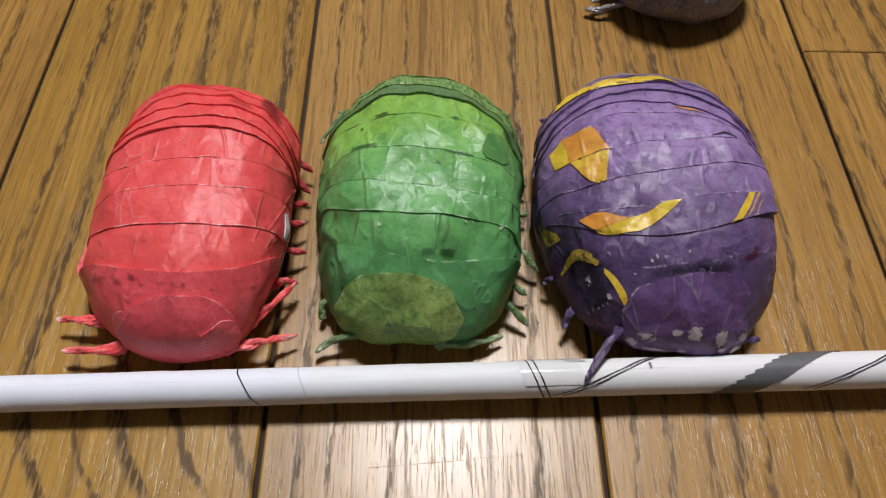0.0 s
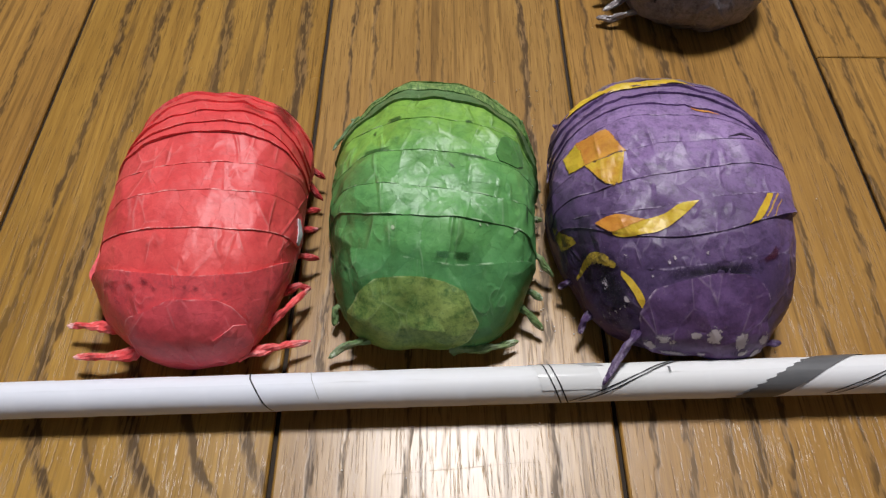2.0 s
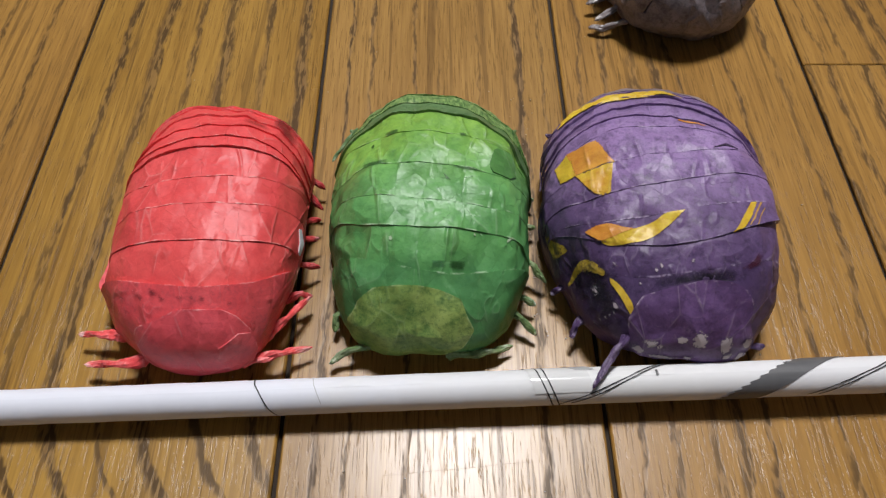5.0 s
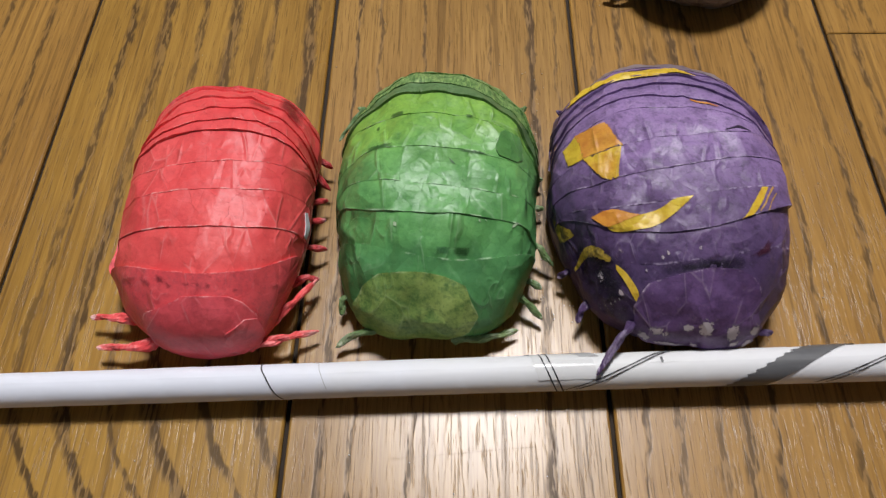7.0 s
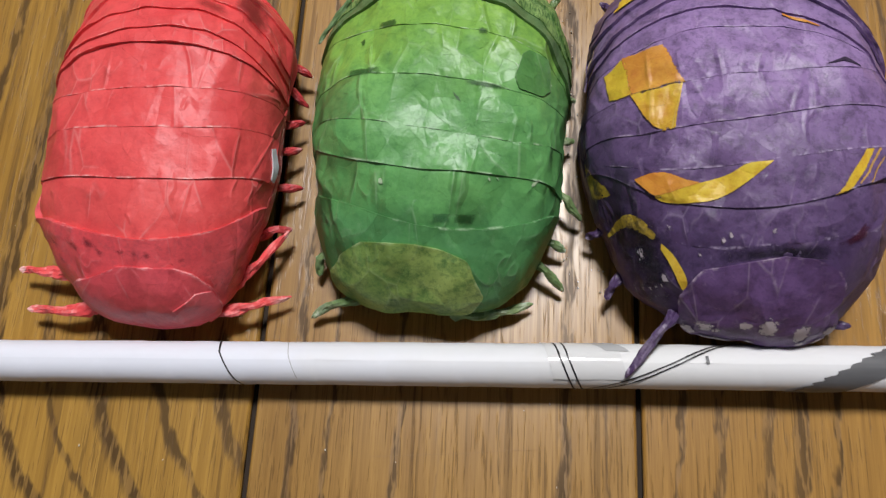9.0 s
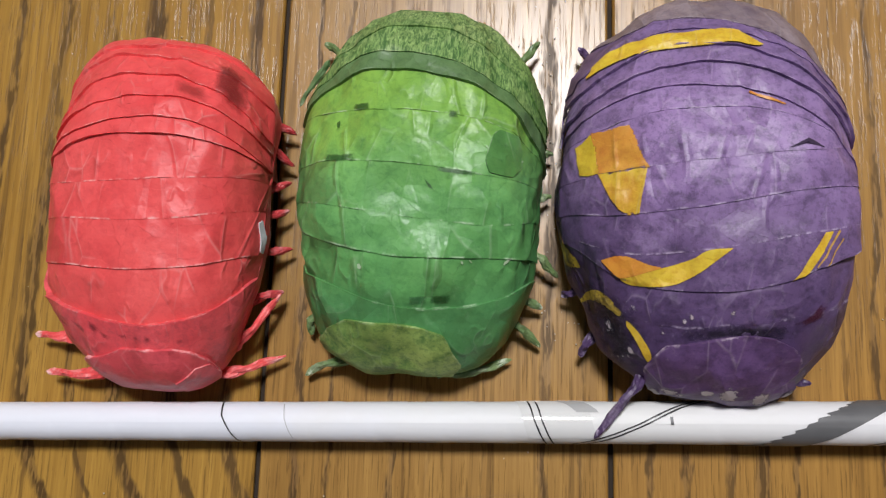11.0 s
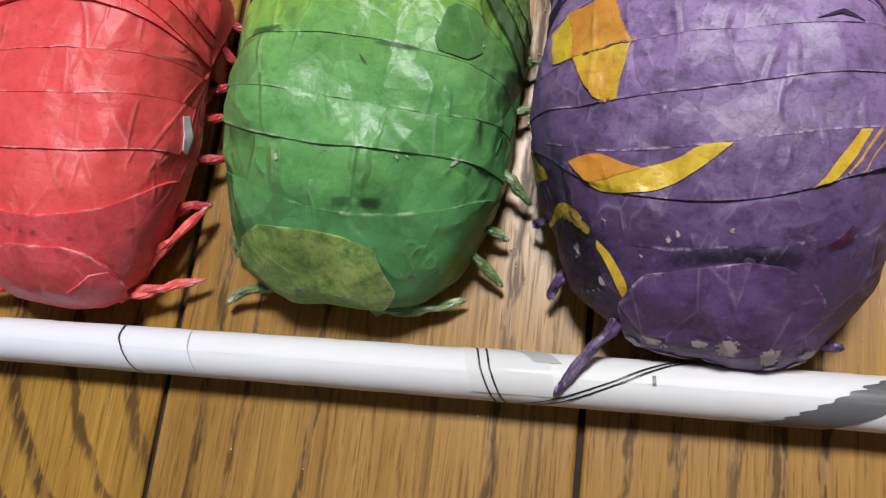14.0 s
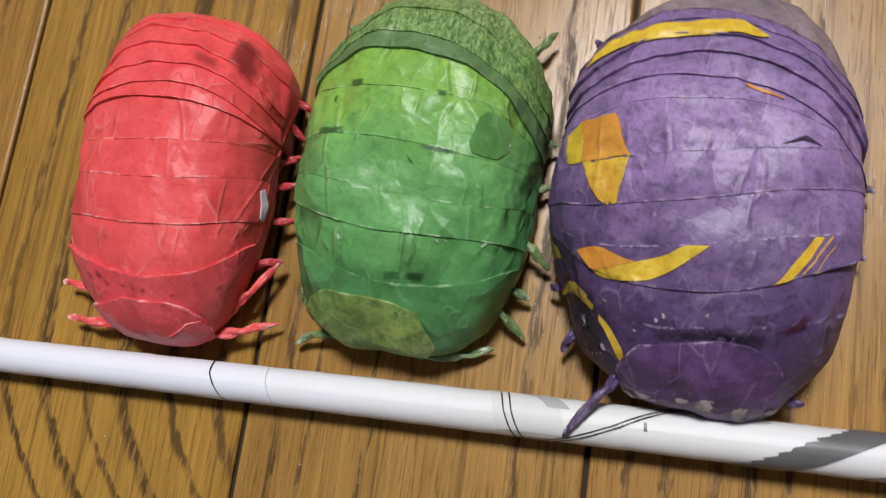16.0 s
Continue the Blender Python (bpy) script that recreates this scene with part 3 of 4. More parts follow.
    def ribbon(self, name, line, mat, lift=0.00025, label="", parent=None):
        """A narrow printed mark along points (u, phi, half width in degrees)."""
        pts, verts, rim = [Vector(p) for p in line], [], []
        path = []
        for k in range(len(pts) - 1):
            p0, p1, p2, p3 = pts[max(0, k - 1)], pts[k], pts[k + 1], pts[min(len(pts) - 1, k + 2)]
            for s in range(8):
                t = s / 8
                path.append(0.5 * ((2 * p1) + (p2 - p0) * t + (2 * p0 - 5 * p1 + 4 * p2 - p3) * t * t + (3 * p1 - p0 - 3 * p2 + p3) * t ** 3))
        path.append(pts[-1])
        for k, p in enumerate(path):
            d = path[min(k + 1, len(path) - 1)] - path[max(k - 1, 0)]
            n = Vector((-d.y / 57.3, d.x * 1.0))
            n = n.normalized() if n.length else Vector((0, 1))
            for s in (-1, -0.35, 0.35, 1):
                w = p.z * s * (1 + 0.2 * noise.noise((k * 0.5, s * 3, self.seed)))
                u, phi = p.x + n.x * w / 57.3, p.y + n.y * w
                rim.append(abs(s) if 0 < k < len(path) - 1 else 1.0)
                verts.append(self.at(u, phi, self.height(u, phi) + lift))
        return part(name, verts, sheet(len(path), 4), mat, parent or self.under(pts[len(pts) // 2].x, pts[len(pts) // 2].y), label, extra={"rim": rim})

    def inlay(self, name, upper, lower, mat, lift=0.00025, label="", parent=None, rows=7, cols=36):
        """A printed shape between an upper and a lower edge, each a row of (u, phi) from one end to the other."""
        def along(edge, t):
            g = t * (len(edge) - 1)
            k = min(int(g), len(edge) - 2)
            p0, p1, p2, p3 = (Vector(edge[max(0, min(len(edge) - 1, k + d))]) for d in (-1, 0, 1, 2))
            f = g - k
            return 0.5 * ((2 * p1) + (p2 - p0) * f + (2 * p0 - 5 * p1 + 4 * p2 - p3) * f * f + (3 * p1 - p0 - 3 * p2 + p3) * f ** 3)
        verts, rim, across, run = [], [], [], []
        for i in range(rows):
            for j in range(cols):
                t, v = j / (cols - 1), i / (rows - 1)
                u, phi = along(lower, t).lerp(along(upper, t), v)
                verts.append(self.at(u, phi, self.height(u, phi) + lift))
                rim.append(max(abs(2 * v - 1), abs(2 * t - 1) ** 4)), across.append(u), run.append(phi / 180)
        m = (Vector(upper[len(upper) // 2]) + Vector(lower[len(lower) // 2])) / 2
        return part(name, verts, sheet(rows, cols), mat, parent or self.under(m.x, m.y), label, True, [0.0] * len(verts), {"rim": rim, "across": across, "along": run})

    def leg(self, points, r0, r1, mat, lobes=2, twist=9.0, name="leg", label=""):
        """Twisted strip of paper through world points, thinning to its tip."""
        pts = [Vector(p) - Vector((self.c[0], self.c[1], 0)) for p in points]
        pts[0] = pts[0] - (pts[1] - pts[0]).normalized() * 0.003
        steps, ring, verts, edge = 8 * (len(pts) - 1), 11, [], []
        for k in range(steps + 1):
            g = k / steps * (len(pts) - 1)
            i = min(int(g), len(pts) - 2)
            p = pts[i].lerp(pts[i + 1], g - i)
            d = (pts[min(i + 1, len(pts) - 1)] - pts[i]).normalized()
            side = d.cross(Vector((0, 0, 1))).normalized()
            up = side.cross(d)
            t = k / steps
            p = p + side * 0.0004 * noise.noise(p * 300) + up * 0.0003 * noise.noise(p * 330 + Vector((5, 0, 0)))
            for s in range(ring):
                a = 2 * math.pi * s / ring
                r = (r0 + (r1 - r0) * t) * (0.55 + 0.75 * abs(math.cos(a + twist * t * 0.7 + p.x * 90)) + 0.30 * noise.noise(p * 900 + Vector((a, 0, 0))))
                if k in (0, steps):
                    r *= 0.35
                v = p + side * (r * math.cos(a)) + up * (r * math.sin(a))
                v.z = max(v.z, 0.0003)
                verts.append(v)
                edge.append(1.0 if t > 0.85 else 0.3)
        faces = []
        for k in range(steps):
            for s in range(ring):
                a, b = k * ring + s, k * ring + (s + 1) % ring
                faces.append((a, b, b + ring, a + ring))
        faces += [tuple(range(ring))[::-1], tuple(range(steps * ring, (steps + 1) * ring))]
        return part(name, verts, faces, mat, self.thing, label, False, edge)


FRONT, REAR = (-28, 0, 0), (205, 0, 0)

# red bug
red = Bug("paper_pill_bug", "red crumpled-paper pill bug with overlapping shell bands and twisted legs",
          -0.0564, 0.1356, 0.0116, 0.0254, 0.0448, 0.0245, 0.0180, 0.907, 1.017, -4.71, 1.3, 1.1, 0.5, taper=-0.336, shear=-0.156, tuck=0.205, chin=-0.273, swell=(0.00169, 0.00332, 0.00148, -0.00046, -0.00137, 0.00089, -0.00022))
R = [(38.8, 2.9, 18.5, 1.9, 2.7), (56.4, 3.5, 4.1, 1.1, 2.2), (69.5, 3.8, 3.4, 0.7, 1.4), (79.8, 4.0, 1.5, 0.1, 1.1), (93.4, 4.5, -7.8, -0.7, 0.8), (101.3, 6.4, -14.8, -2.2, -0.7),
     (111.9, 4.3, -16.0, 1.8, -2.6), (125.3, 1.6, -23.3, 4.5, -5.4), (138.0, 0.8, -23.2, 1.8, -4.3), (149.5, 8.4, -30.1, -6.8, -5.7)]
red.core(RED_SHADED)
red.band(FRONT, R[0], 0.0008, RED_HEAD, "rear", "head_band", rows=14, flare=-0.0013)
for k, lip in zip(range(9), (0.0001, 0.0003, 0.0001, 0.0001, 0.0006, 0.0006, 0.0006, 0.0006, 0.0006)):
    red.band(R[k], R[k + 1], lip, RED)
red.band(R[9], REAR, 0.0007, RED, rows=14)
red_face = red.plate("face_plate", [(-0.448, 7.9), (-0.410, 14.7), (-0.150, 27.9), (0.057, 29.6), (0.231, 28.9), (0.350, 24.2), (0.441, 14.4), (0.459, 3.4), (0.396, -9.0), (0.25, -16.0), (0.142, -12.0), (0.019, -12.5), (-0.162, -15.1), (-0.311, -11.3), (-0.364, -5.4), (-0.420, 3.5)], RED_FACE, 0.0007, "pinkish red rounded face plate", round_off=0.5, parent=red.thing)
red.plate("cheek_patch", [(0.168, 10.1), (0.332, 15.4), (0.435, 12.1), (0.451, -0.9), (0.356, -12.6), (0.237, -14.3), (0.191, -4.1), (0.154, 4.6)], RED_FACE, 0.0010, parent=red_face)
for p in [((-0.046, 0.091, 0.006), (-0.040, 0.0925, 0.0065), (-0.0322, 0.0957, 0.004)),
          ((-0.0435, 0.097, 0.006), (-0.0388, 0.1005, 0.0085), (-0.0338, 0.109, 0.006)),
          ((-0.042, 0.106, 0.007), (-0.036, 0.1085, 0.008), (-0.0335, 0.1095, 0.005)),
          ((-0.041, 0.115, 0.006), (-0.037, 0.1175, 0.0075), (-0.0325, 0.1192, 0.004)),
          ((-0.041, 0.1225, 0.006), (-0.0375, 0.1255, 0.008), (-0.0335, 0.1277, 0.005)),
          ((-0.041, 0.129, 0.006), (-0.0375, 0.1315, 0.0075), (-0.0335, 0.1338, 0.005)),
          ((-0.041, 0.1385, 0.006), (-0.0368, 0.1402, 0.008), (-0.0335, 0.138, 0.004)),
          ((-0.041, 0.147, 0.006), (-0.037, 0.1465, 0.007), (-0.0335, 0.1453, 0.004)),
          ((-0.079, 0.0975, 0.006), (-0.0835, 0.098, 0.006), (-0.0888, 0.0985, 0.005)),
          ((-0.073, 0.0905, 0.006), (-0.0785, 0.0897, 0.006), (-0.0853, 0.0903, 0.005))]:
    red.leg(p, 0.0013, 0.0005, RED if p[0][1] < 0.1 else RED_LEG_SHADED)
for u, phi, r in [(-0.458, 28.7, 5.5), (-0.531, 17.5, 4.5), (-0.585, 22.2, 3.0), (-0.333, 32.8, 4.5), (-0.259, 31.7, 3.0), (-0.124, 33.4, 2.6), (-0.105, 33.8, 2.2), (-0.015, 33.9, 2.0), (0.074, 34.2, 2.6), (0.287, 31.3, 2.6)]:
    o = [(u + r * 0.016 * math.cos(a), phi + r * (0.6 + 0.3 * math.sin(a * 3 + u * 20)) * math.sin(a)) for a in (0.2, 1.1, 2.3, 3.3, 4.4, 5.6)]
    red.plate("dark_smudge", o, RED_SPOT, 0.0003, thick=0.0, rings=5)
red.plate("newsprint_scrap", [(0.951, 44.0), (0.968, 36.0), (0.963, 15.8), (0.940, 8.8), (0.933, 20.7), (0.946, 32.0)], NEWS, 0.0003, "torn scrap of white newsprint", rings=3)
RED_BROWN = stain("red_brown_smudge", (0.16, 0.02, 0.018), 200, 1.5, 0.55, 0.7, 0.5, 0.1)
red.plate("dark_smudge", [(0.544, 146.3), (0.733, 150.9), (0.844, 135.4), (0.819, 118.3), (0.702, 117.8), (0.539, 121.7), (0.547, 134.4)], RED_BROWN, 0.0003, "red-brown stain on the rear bands", thick=0.0)
red.plate("dark_smudge", [(0.229, 122.4), (0.509, 124.0), (0.576, 116.9), (0.549, 113.1), (0.261, 114.9)], stain("faint_brown_smudge", (0.30, 0.03, 0.025), 200, 1.5, 0.4, 0.7, 0.5, 0.1), 0.0003, thick=0.0)

# green bug
green = Bug("paper_pill_bug", "green printed-paper pill bug with a grass-patterned rear and crumpled bands",
            -0.0035, 0.1407, 0.0056, 0.0261, 0.0508, 0.0380, 0.0249, 0.745, 1.035, -1.27, 7.9, 1.5, 0.55, taper=-0.010, shear=0.020, tuck=0.032, chin=-0.059, swell=(-0.00020, -0.00438, -0.00297, 0.00009, -0.00084, 0.00160, 0.00167))
G = [(45.4, -4.2, 10.1, 4.8, 5.3), (58.6, -1.0, 4.4, -2.5, 3.7), (67.7, -3.3, 1.3, 2.4, 3.6), (79.2, -1.8, -0.4, 0.1, 1.2), (92.7, -1.1, -1.3, -4.2, -1.8), (106.1, -5.1, -6.2, -0.6, -10.1),
     (112.7, -6.1, -9.2, 1.1, -8.1), (127.0, -1.3, -18.2, -4.9, -5.7)]
green.core(GREEN_SHADED)
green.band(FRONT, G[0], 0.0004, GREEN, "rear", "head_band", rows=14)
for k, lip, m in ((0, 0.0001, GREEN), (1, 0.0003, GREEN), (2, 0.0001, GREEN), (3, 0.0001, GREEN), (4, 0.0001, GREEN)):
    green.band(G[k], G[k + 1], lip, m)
green.band(G[5], G[6], 0.0006, GREEN_STRIP, base=0.0001)
green.band(G[6], G[7], 0.0004, GREEN_HAIR, base=0.0001)
green.band(G[7], REAR, 0.0004, GREEN_HAIR, base=0.0001, rows=14)
green.plate("face_plate", [(-0.697, 15.5), (-0.615, 28.6), (-0.467, 37.3), (-0.259, 39.9), (-0.059, 40.3), (0.145, 38.8), (0.324, 35.1), (0.380, 29.2), (0.446, 21.3), (0.413, 15.4), (0.342, 8.0), (0.176, -2.5), (-0.148, -4.4), (-0.438, -4.5), (-0.601, -1.8), (-0.676, 3.7)], GREEN_PLATE, 0.0007, "olive mottled paper plate", round_off=0.5, parent=green.thing)
for nm, o, m in (("ink_mark", [(-0.497, 96.0), (-0.334, 95.1), (-0.323, 92.5), (-0.481, 93.1)], INK), ("ink_mark", [(-0.662, 80.6), (-0.398, 81.2), (-0.392, 79.2), (-0.653, 78.5)], INK),
                 ("ink_mark", [(0.263, 93.0), (0.339, 93.3), (0.345, 90.7), (0.269, 90.4)], INK), ("ink_mark", [(0.199, 78.9), (0.494, 77.9), (0.513, 76.7), (0.201, 77.7)], INK),
                 ("ink_mark", [(-0.632, 89.8), (-0.594, 90.5), (-0.578, 87.7), (-0.606, 87.8)], INK), ("ink_mark", [(0.111, 76.4), (0.171, 74.9), (0.201, 73.4), (0.150, 74.4)], INK),
                 ("ink_mark", [(0.045, 48.6), (0.187, 48.8), (0.187, 46.3), (0.045, 46.1)], INK_BLUE), ("ink_mark", [(0.207, 48.6), (0.367, 48.2), (0.369, 45.2), (0.207, 46.1)], INK)):
    green.plate(nm, o, m, 0.0002, thick=0.0, rings=6)
for u, phi, r in [(0.731, 51.8, 1.1), (0.493, 56.2, 0.9), (0.43, 56.4, 0.7), (-0.328, 55.0, 1.1), (0.815, 80.0, 0.8), (0.560, 84.0, 0.7)]:
    o = [(u + r * 0.022 * math.cos(a), phi + r * 0.9 * math.sin(a * 1.0 + u * 9)) for a in (0.2, 1.1, 2.3, 3.3, 4.4, 5.6)]
    green.plate("scuff", o, CHIP, 0.0003, thick=0.0, rings=5)
green.plate("glossy_patch", [(0.601, 87.2), (0.652, 88.9), (0.776, 87.7), (0.812, 83.9), (0.815, 78.3), (0.736, 75.9), (0.582, 77.6), (0.556, 80.6)], GREEN_DARK, 0.0003, "darker glossy piece of green paper", thick=0.0002, rings=5)
for p in [((-0.018, 0.0955, 0.006), (-0.023, 0.0945, 0.005), (-0.0278, 0.0918, 0.003)),
          ((0.003, 0.0935, 0.005), (0.009, 0.0938, 0.005), (0.0163, 0.0969, 0.003)),
          ((0.0145, 0.1055, 0.006), (0.0185, 0.103, 0.006), (0.0223, 0.0998, 0.003)),
          ((0.016, 0.109, 0.006), (0.0195, 0.1087, 0.006), (0.0226, 0.1081, 0.004)),
          ((0.018, 0.1205, 0.007), (0.0222, 0.1178, 0.0075), (0.0256, 0.1146, 0.004)),
          ((0.018, 0.1305, 0.006), (0.0215, 0.1312, 0.006), (0.0238, 0.1325, 0.004)),
          ((0.018, 0.1405, 0.006), (0.0215, 0.141, 0.006), (0.024, 0.1419, 0.004)),
          ((0.015, 0.1595, 0.006), (0.0175, 0.163, 0.006), (0.0207, 0.1673, 0.005)),
          ((-0.022, 0.161, 0.006), (-0.025, 0.1645, 0.006), (-0.0278, 0.167, 0.005)),
          ((-0.024, 0.105, 0.006), (-0.0268, 0.1035, 0.006), (-0.0272, 0.1005, 0.003))]:
    green.leg(p, 0.0011, 0.0006, GREEN_LEG)

green.leg(((-0.0262, 0.1565, 0.0135), (-0.0288, 0.153, 0.0120), (-0.0312, 0.1497, 0.0105)), 0.0007, 0.0003, GREEN_STRIP, name="shell_tip", label="dark pointed end of the rear shell band")

# purple bug
purple = Bug("paper_pill_bug", "purple paper pill bug with yellow printed streaks and scuffed face",
             0.0533, 0.1368, 0.0081, 0.0277, 0.0481, 0.0449, 0.0251, 0.665, 1.085, -10.20, 13.1, 1.4, 0.55, taper=-0.148, shear=-0.284, tuck=-0.000, chin=-0.212, swell=(0.00200, -0.00068, -0.00339, -0.00073, 0.00050, 0.00070, 0.00268))
P = [(45.0, 11.2, 9.3, -6.1, 5.1), (54.3, 10.5, 11.5, -3.9, 5.3), (64.5, 12.7, 2.4, -4.6, 5.8), (74.5, 12.8, 1.8, -3.1, 2.2), (84.8, 11.5, 2.5, 0.2, 0.1), (99.3, 7.5, -6.9, -4.1, -4.0),
     (105.2, 3.8, -9.8, -5.1, -6.2), (111.7, 3.3, -11.0, -1.7, -4.4), (117.1, 2.3, -8.4, -2.7, -10.0), (123.2, -0.6, -10.3, 0.3, -8.9), (129.3, -1.9, -12.3, -3.5, -2.1)]
purple.core(PURPLE_SHADED)
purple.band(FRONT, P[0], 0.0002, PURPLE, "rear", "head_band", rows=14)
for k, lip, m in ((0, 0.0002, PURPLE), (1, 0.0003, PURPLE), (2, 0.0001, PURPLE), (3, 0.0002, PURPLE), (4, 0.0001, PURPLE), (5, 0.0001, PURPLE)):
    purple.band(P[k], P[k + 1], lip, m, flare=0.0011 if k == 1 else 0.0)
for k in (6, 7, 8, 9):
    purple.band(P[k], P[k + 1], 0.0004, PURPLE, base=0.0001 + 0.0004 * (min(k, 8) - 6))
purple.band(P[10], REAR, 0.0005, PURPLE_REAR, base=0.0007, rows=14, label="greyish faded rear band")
purple_face = purple.plate("face_plate", [(-0.422, 24.2), (-0.365, 30.8), (-0.291, 35.9), (-0.071, 40.3), (0.079, 42.5), (0.203, 44.3), (0.389, 44.6), (0.526, 41.8), (0.597, 36.9), (0.626, 27.0), (0.668, 20.6), (0.665, 12.2), (0.690, 2.4), (0.605, 0.1), (0.314, 4.0), (0.087, 3.2), (-0.188, 1.8), (-0.360, 4.7), (-0.413, 14.9)], PURPLE_HEAD, 0.0008, "dark purple face plate scuffed along its lower rim", round_off=0.5, parent=purple.thing)
purple.plate("printed_patch", [(-0.950, 81.2), (-0.876, 87.4), (-0.80, 82.0), (-0.79, 74.7), (-0.910, 70.6)], YELLOW, 0.00025, "yellow printed patch", thick=0.0, round_off=0.95)
purple.plate("printed_patch", [(-0.876, 87.6), (-0.620, 90.5), (-0.539, 84.2), (-0.468, 79.4), (-0.590, 78.2), (-0.805, 74.3), (-0.832, 79.9)], ORANGE, 0.0003, "orange printed patch", thick=0.0, round_off=0.95)
purple.inlay("printed_patch", [(-0.806, 74.3), (-0.645, 77.2), (-0.482, 79.2)], [(-0.680, 68.0), (-0.600, 66.4), (-0.510, 68.0)], TORN, 0.00028, "torn yellow printed patch")
purple.inlay("printed_streak", [(-0.599, 50.4), (-0.517, 53.6), (-0.340, 57.2), (-0.174, 60.7), (-0.078, 63.5), (0.066, 65.0)], [(-0.599, 49.6), (-0.532, 49.7), (-0.369, 52.1), (-0.247, 54.2), (-0.100, 58.6), (0.061, 64.8)], YELLOW, label="yellow curved printed streak")
purple.inlay("printed_streak", [(-0.719, 51.4), (-0.661, 54.3), (-0.595, 56.2), (-0.520, 56.9), (-0.428, 56.8), (-0.357, 57.0)], [(-0.709, 51.2), (-0.658, 50.6), (-0.599, 50.2), (-0.534, 51.9), (-0.444, 54.6), (-0.357, 56.7)], ORANGE_FLAT, 0.00035, "orange end of a printed streak")
purple.inlay("printed_streak", [(0.421, 59.8), (0.493, 63.3), (0.564, 67.2), (0.637, 71.4)], [(0.434, 59.9), (0.544, 62.5), (0.622, 66.9), (0.691, 71.8)], YELLOW, label="yellow slanted printed streak")
purple.ribbon("printed_streak", [(0.584, 63.0, 0.2), (0.640, 66.3, 0.3), (0.727, 72.0, 0.35)], OCHRE_LINE)
purple.ribbon("printed_streak", [(0.641, 63.2, 0.15), (0.690, 66.5, 0.2), (0.744, 69.9, 0.2)], OCHRE_LINE)
purple.inlay("printed_streak", [(-0.880, 14.8), (-0.850, 28.0), (-0.775, 38.3), (-0.686, 41.6), (-0.590, 40.1)], [(-0.878, 12.0), (-0.841, 24.8), (-0.770, 34.0), (-0.686, 37.0), (-0.600, 37.6)], OCHRE, label="dirty yellow printed arc")
purple.inlay("printed_streak", [(-0.560, 38.5), (-0.485, 37.0), (-0.425, 34.2), (-0.385, 31.1), (-0.385, 28.0)], [(-0.560, 36.5), (-0.510, 34.0), (-0.465, 31.4), (-0.440, 29.4), (-0.410, 26.9)], YELLOW, label="yellow end of a printed arc")
purple.ribbon("printed_streak", [(-0.960, 20.0, 1.2), (-0.934, 30.9, 1.6), (-0.884, 38.1, 0.8)], OCHRE)
purple.inlay("printed_streak", [(-0.931, 118.5), (-0.883, 121.5), (-0.787, 122.2), (-0.593, 120.6), (-0.278, 120.8), (-0.064, 122.6), (0.141, 123.4), (0.247, 121.4), (0.335, 120.0)], [(-0.924, 116.4), (-0.826, 114.6), (-0.722, 114.1), (-0.562, 114.0), (-0.272, 115.3), (-0.031, 117.0), (0.096, 117.8), (0.230, 117.8), (0.323, 119.7)], YELLOW, 0.0004, "broad yellow stripe on a rear band")
purple.ribbon("printed_streak", [(0.190, 105.0, 0.3), (0.301, 104.2, 0.45), (0.426, 103.4, 0.2)], ORANGE_FLAT)
purple.plate("dark_smudge", [(0.420, 47.2), (0.584, 52.0), (0.665, 56.3), (0.710, 53.5), (0.662, 49.3), (0.529, 45.9)], MAROON, 0.0003, thick=0.0, rings=6)
purple.plate("grime", [(-0.93, 18.0), (-0.90, 36.0), (-0.76, 46.5), (-0.52, 46.0), (-0.40, 38.0), (-0.43, 22.0), (-0.62, 6.0)], GRIME, 0.00012, "dark dirty print beside the face plate", thick=0.0, rings=8, parent=purple.strips[0])
purple.plate("grime", [(-0.30, 41.5), (-0.10, 44.5), (0.20, 48.5), (0.50, 49.0), (0.58, 45.0), (0.40, 45.0), (0.10, 43.0), (-0.20, 39.0)], GRIME, 0.00012, "dark line along a fold above the face plate", thick=0.0, rings=6)
# no opening here: the slit's shadow is a dark plate on the shell
purple.plate("tear", [(0.41, 91.0), (0.48, 93.3), (0.54, 95.2), (0.57, 94.9), (0.63, 93.6), (0.55, 94.1), (0.48, 92.5)], TEAR_SHADOW, 0.0002, "slit in the shell, its shadow painted dark", thick=0.0, rings=3)
for u, phi, r in [(0.112, 50.0, 2.0), (-0.187, 44.8, 1.6), (-0.142, 46.7, 1.4), (-0.511, 43.7, 2.0), (-0.688, 29.5, 2.4), (-0.52, 28.0, 2.4), (-0.60, 20.0, 2.0), (-0.324, 39.8, 1.3)]:
    o = [(u + r * 0.018 * math.cos(a), phi + r * math.sin(a)) for a in np.linspace(0, 2 * math.pi, 9)[:-1]]
    purple.plate("scuff", o, SCUFF, 0.0003, thick=0.0, rings=5)
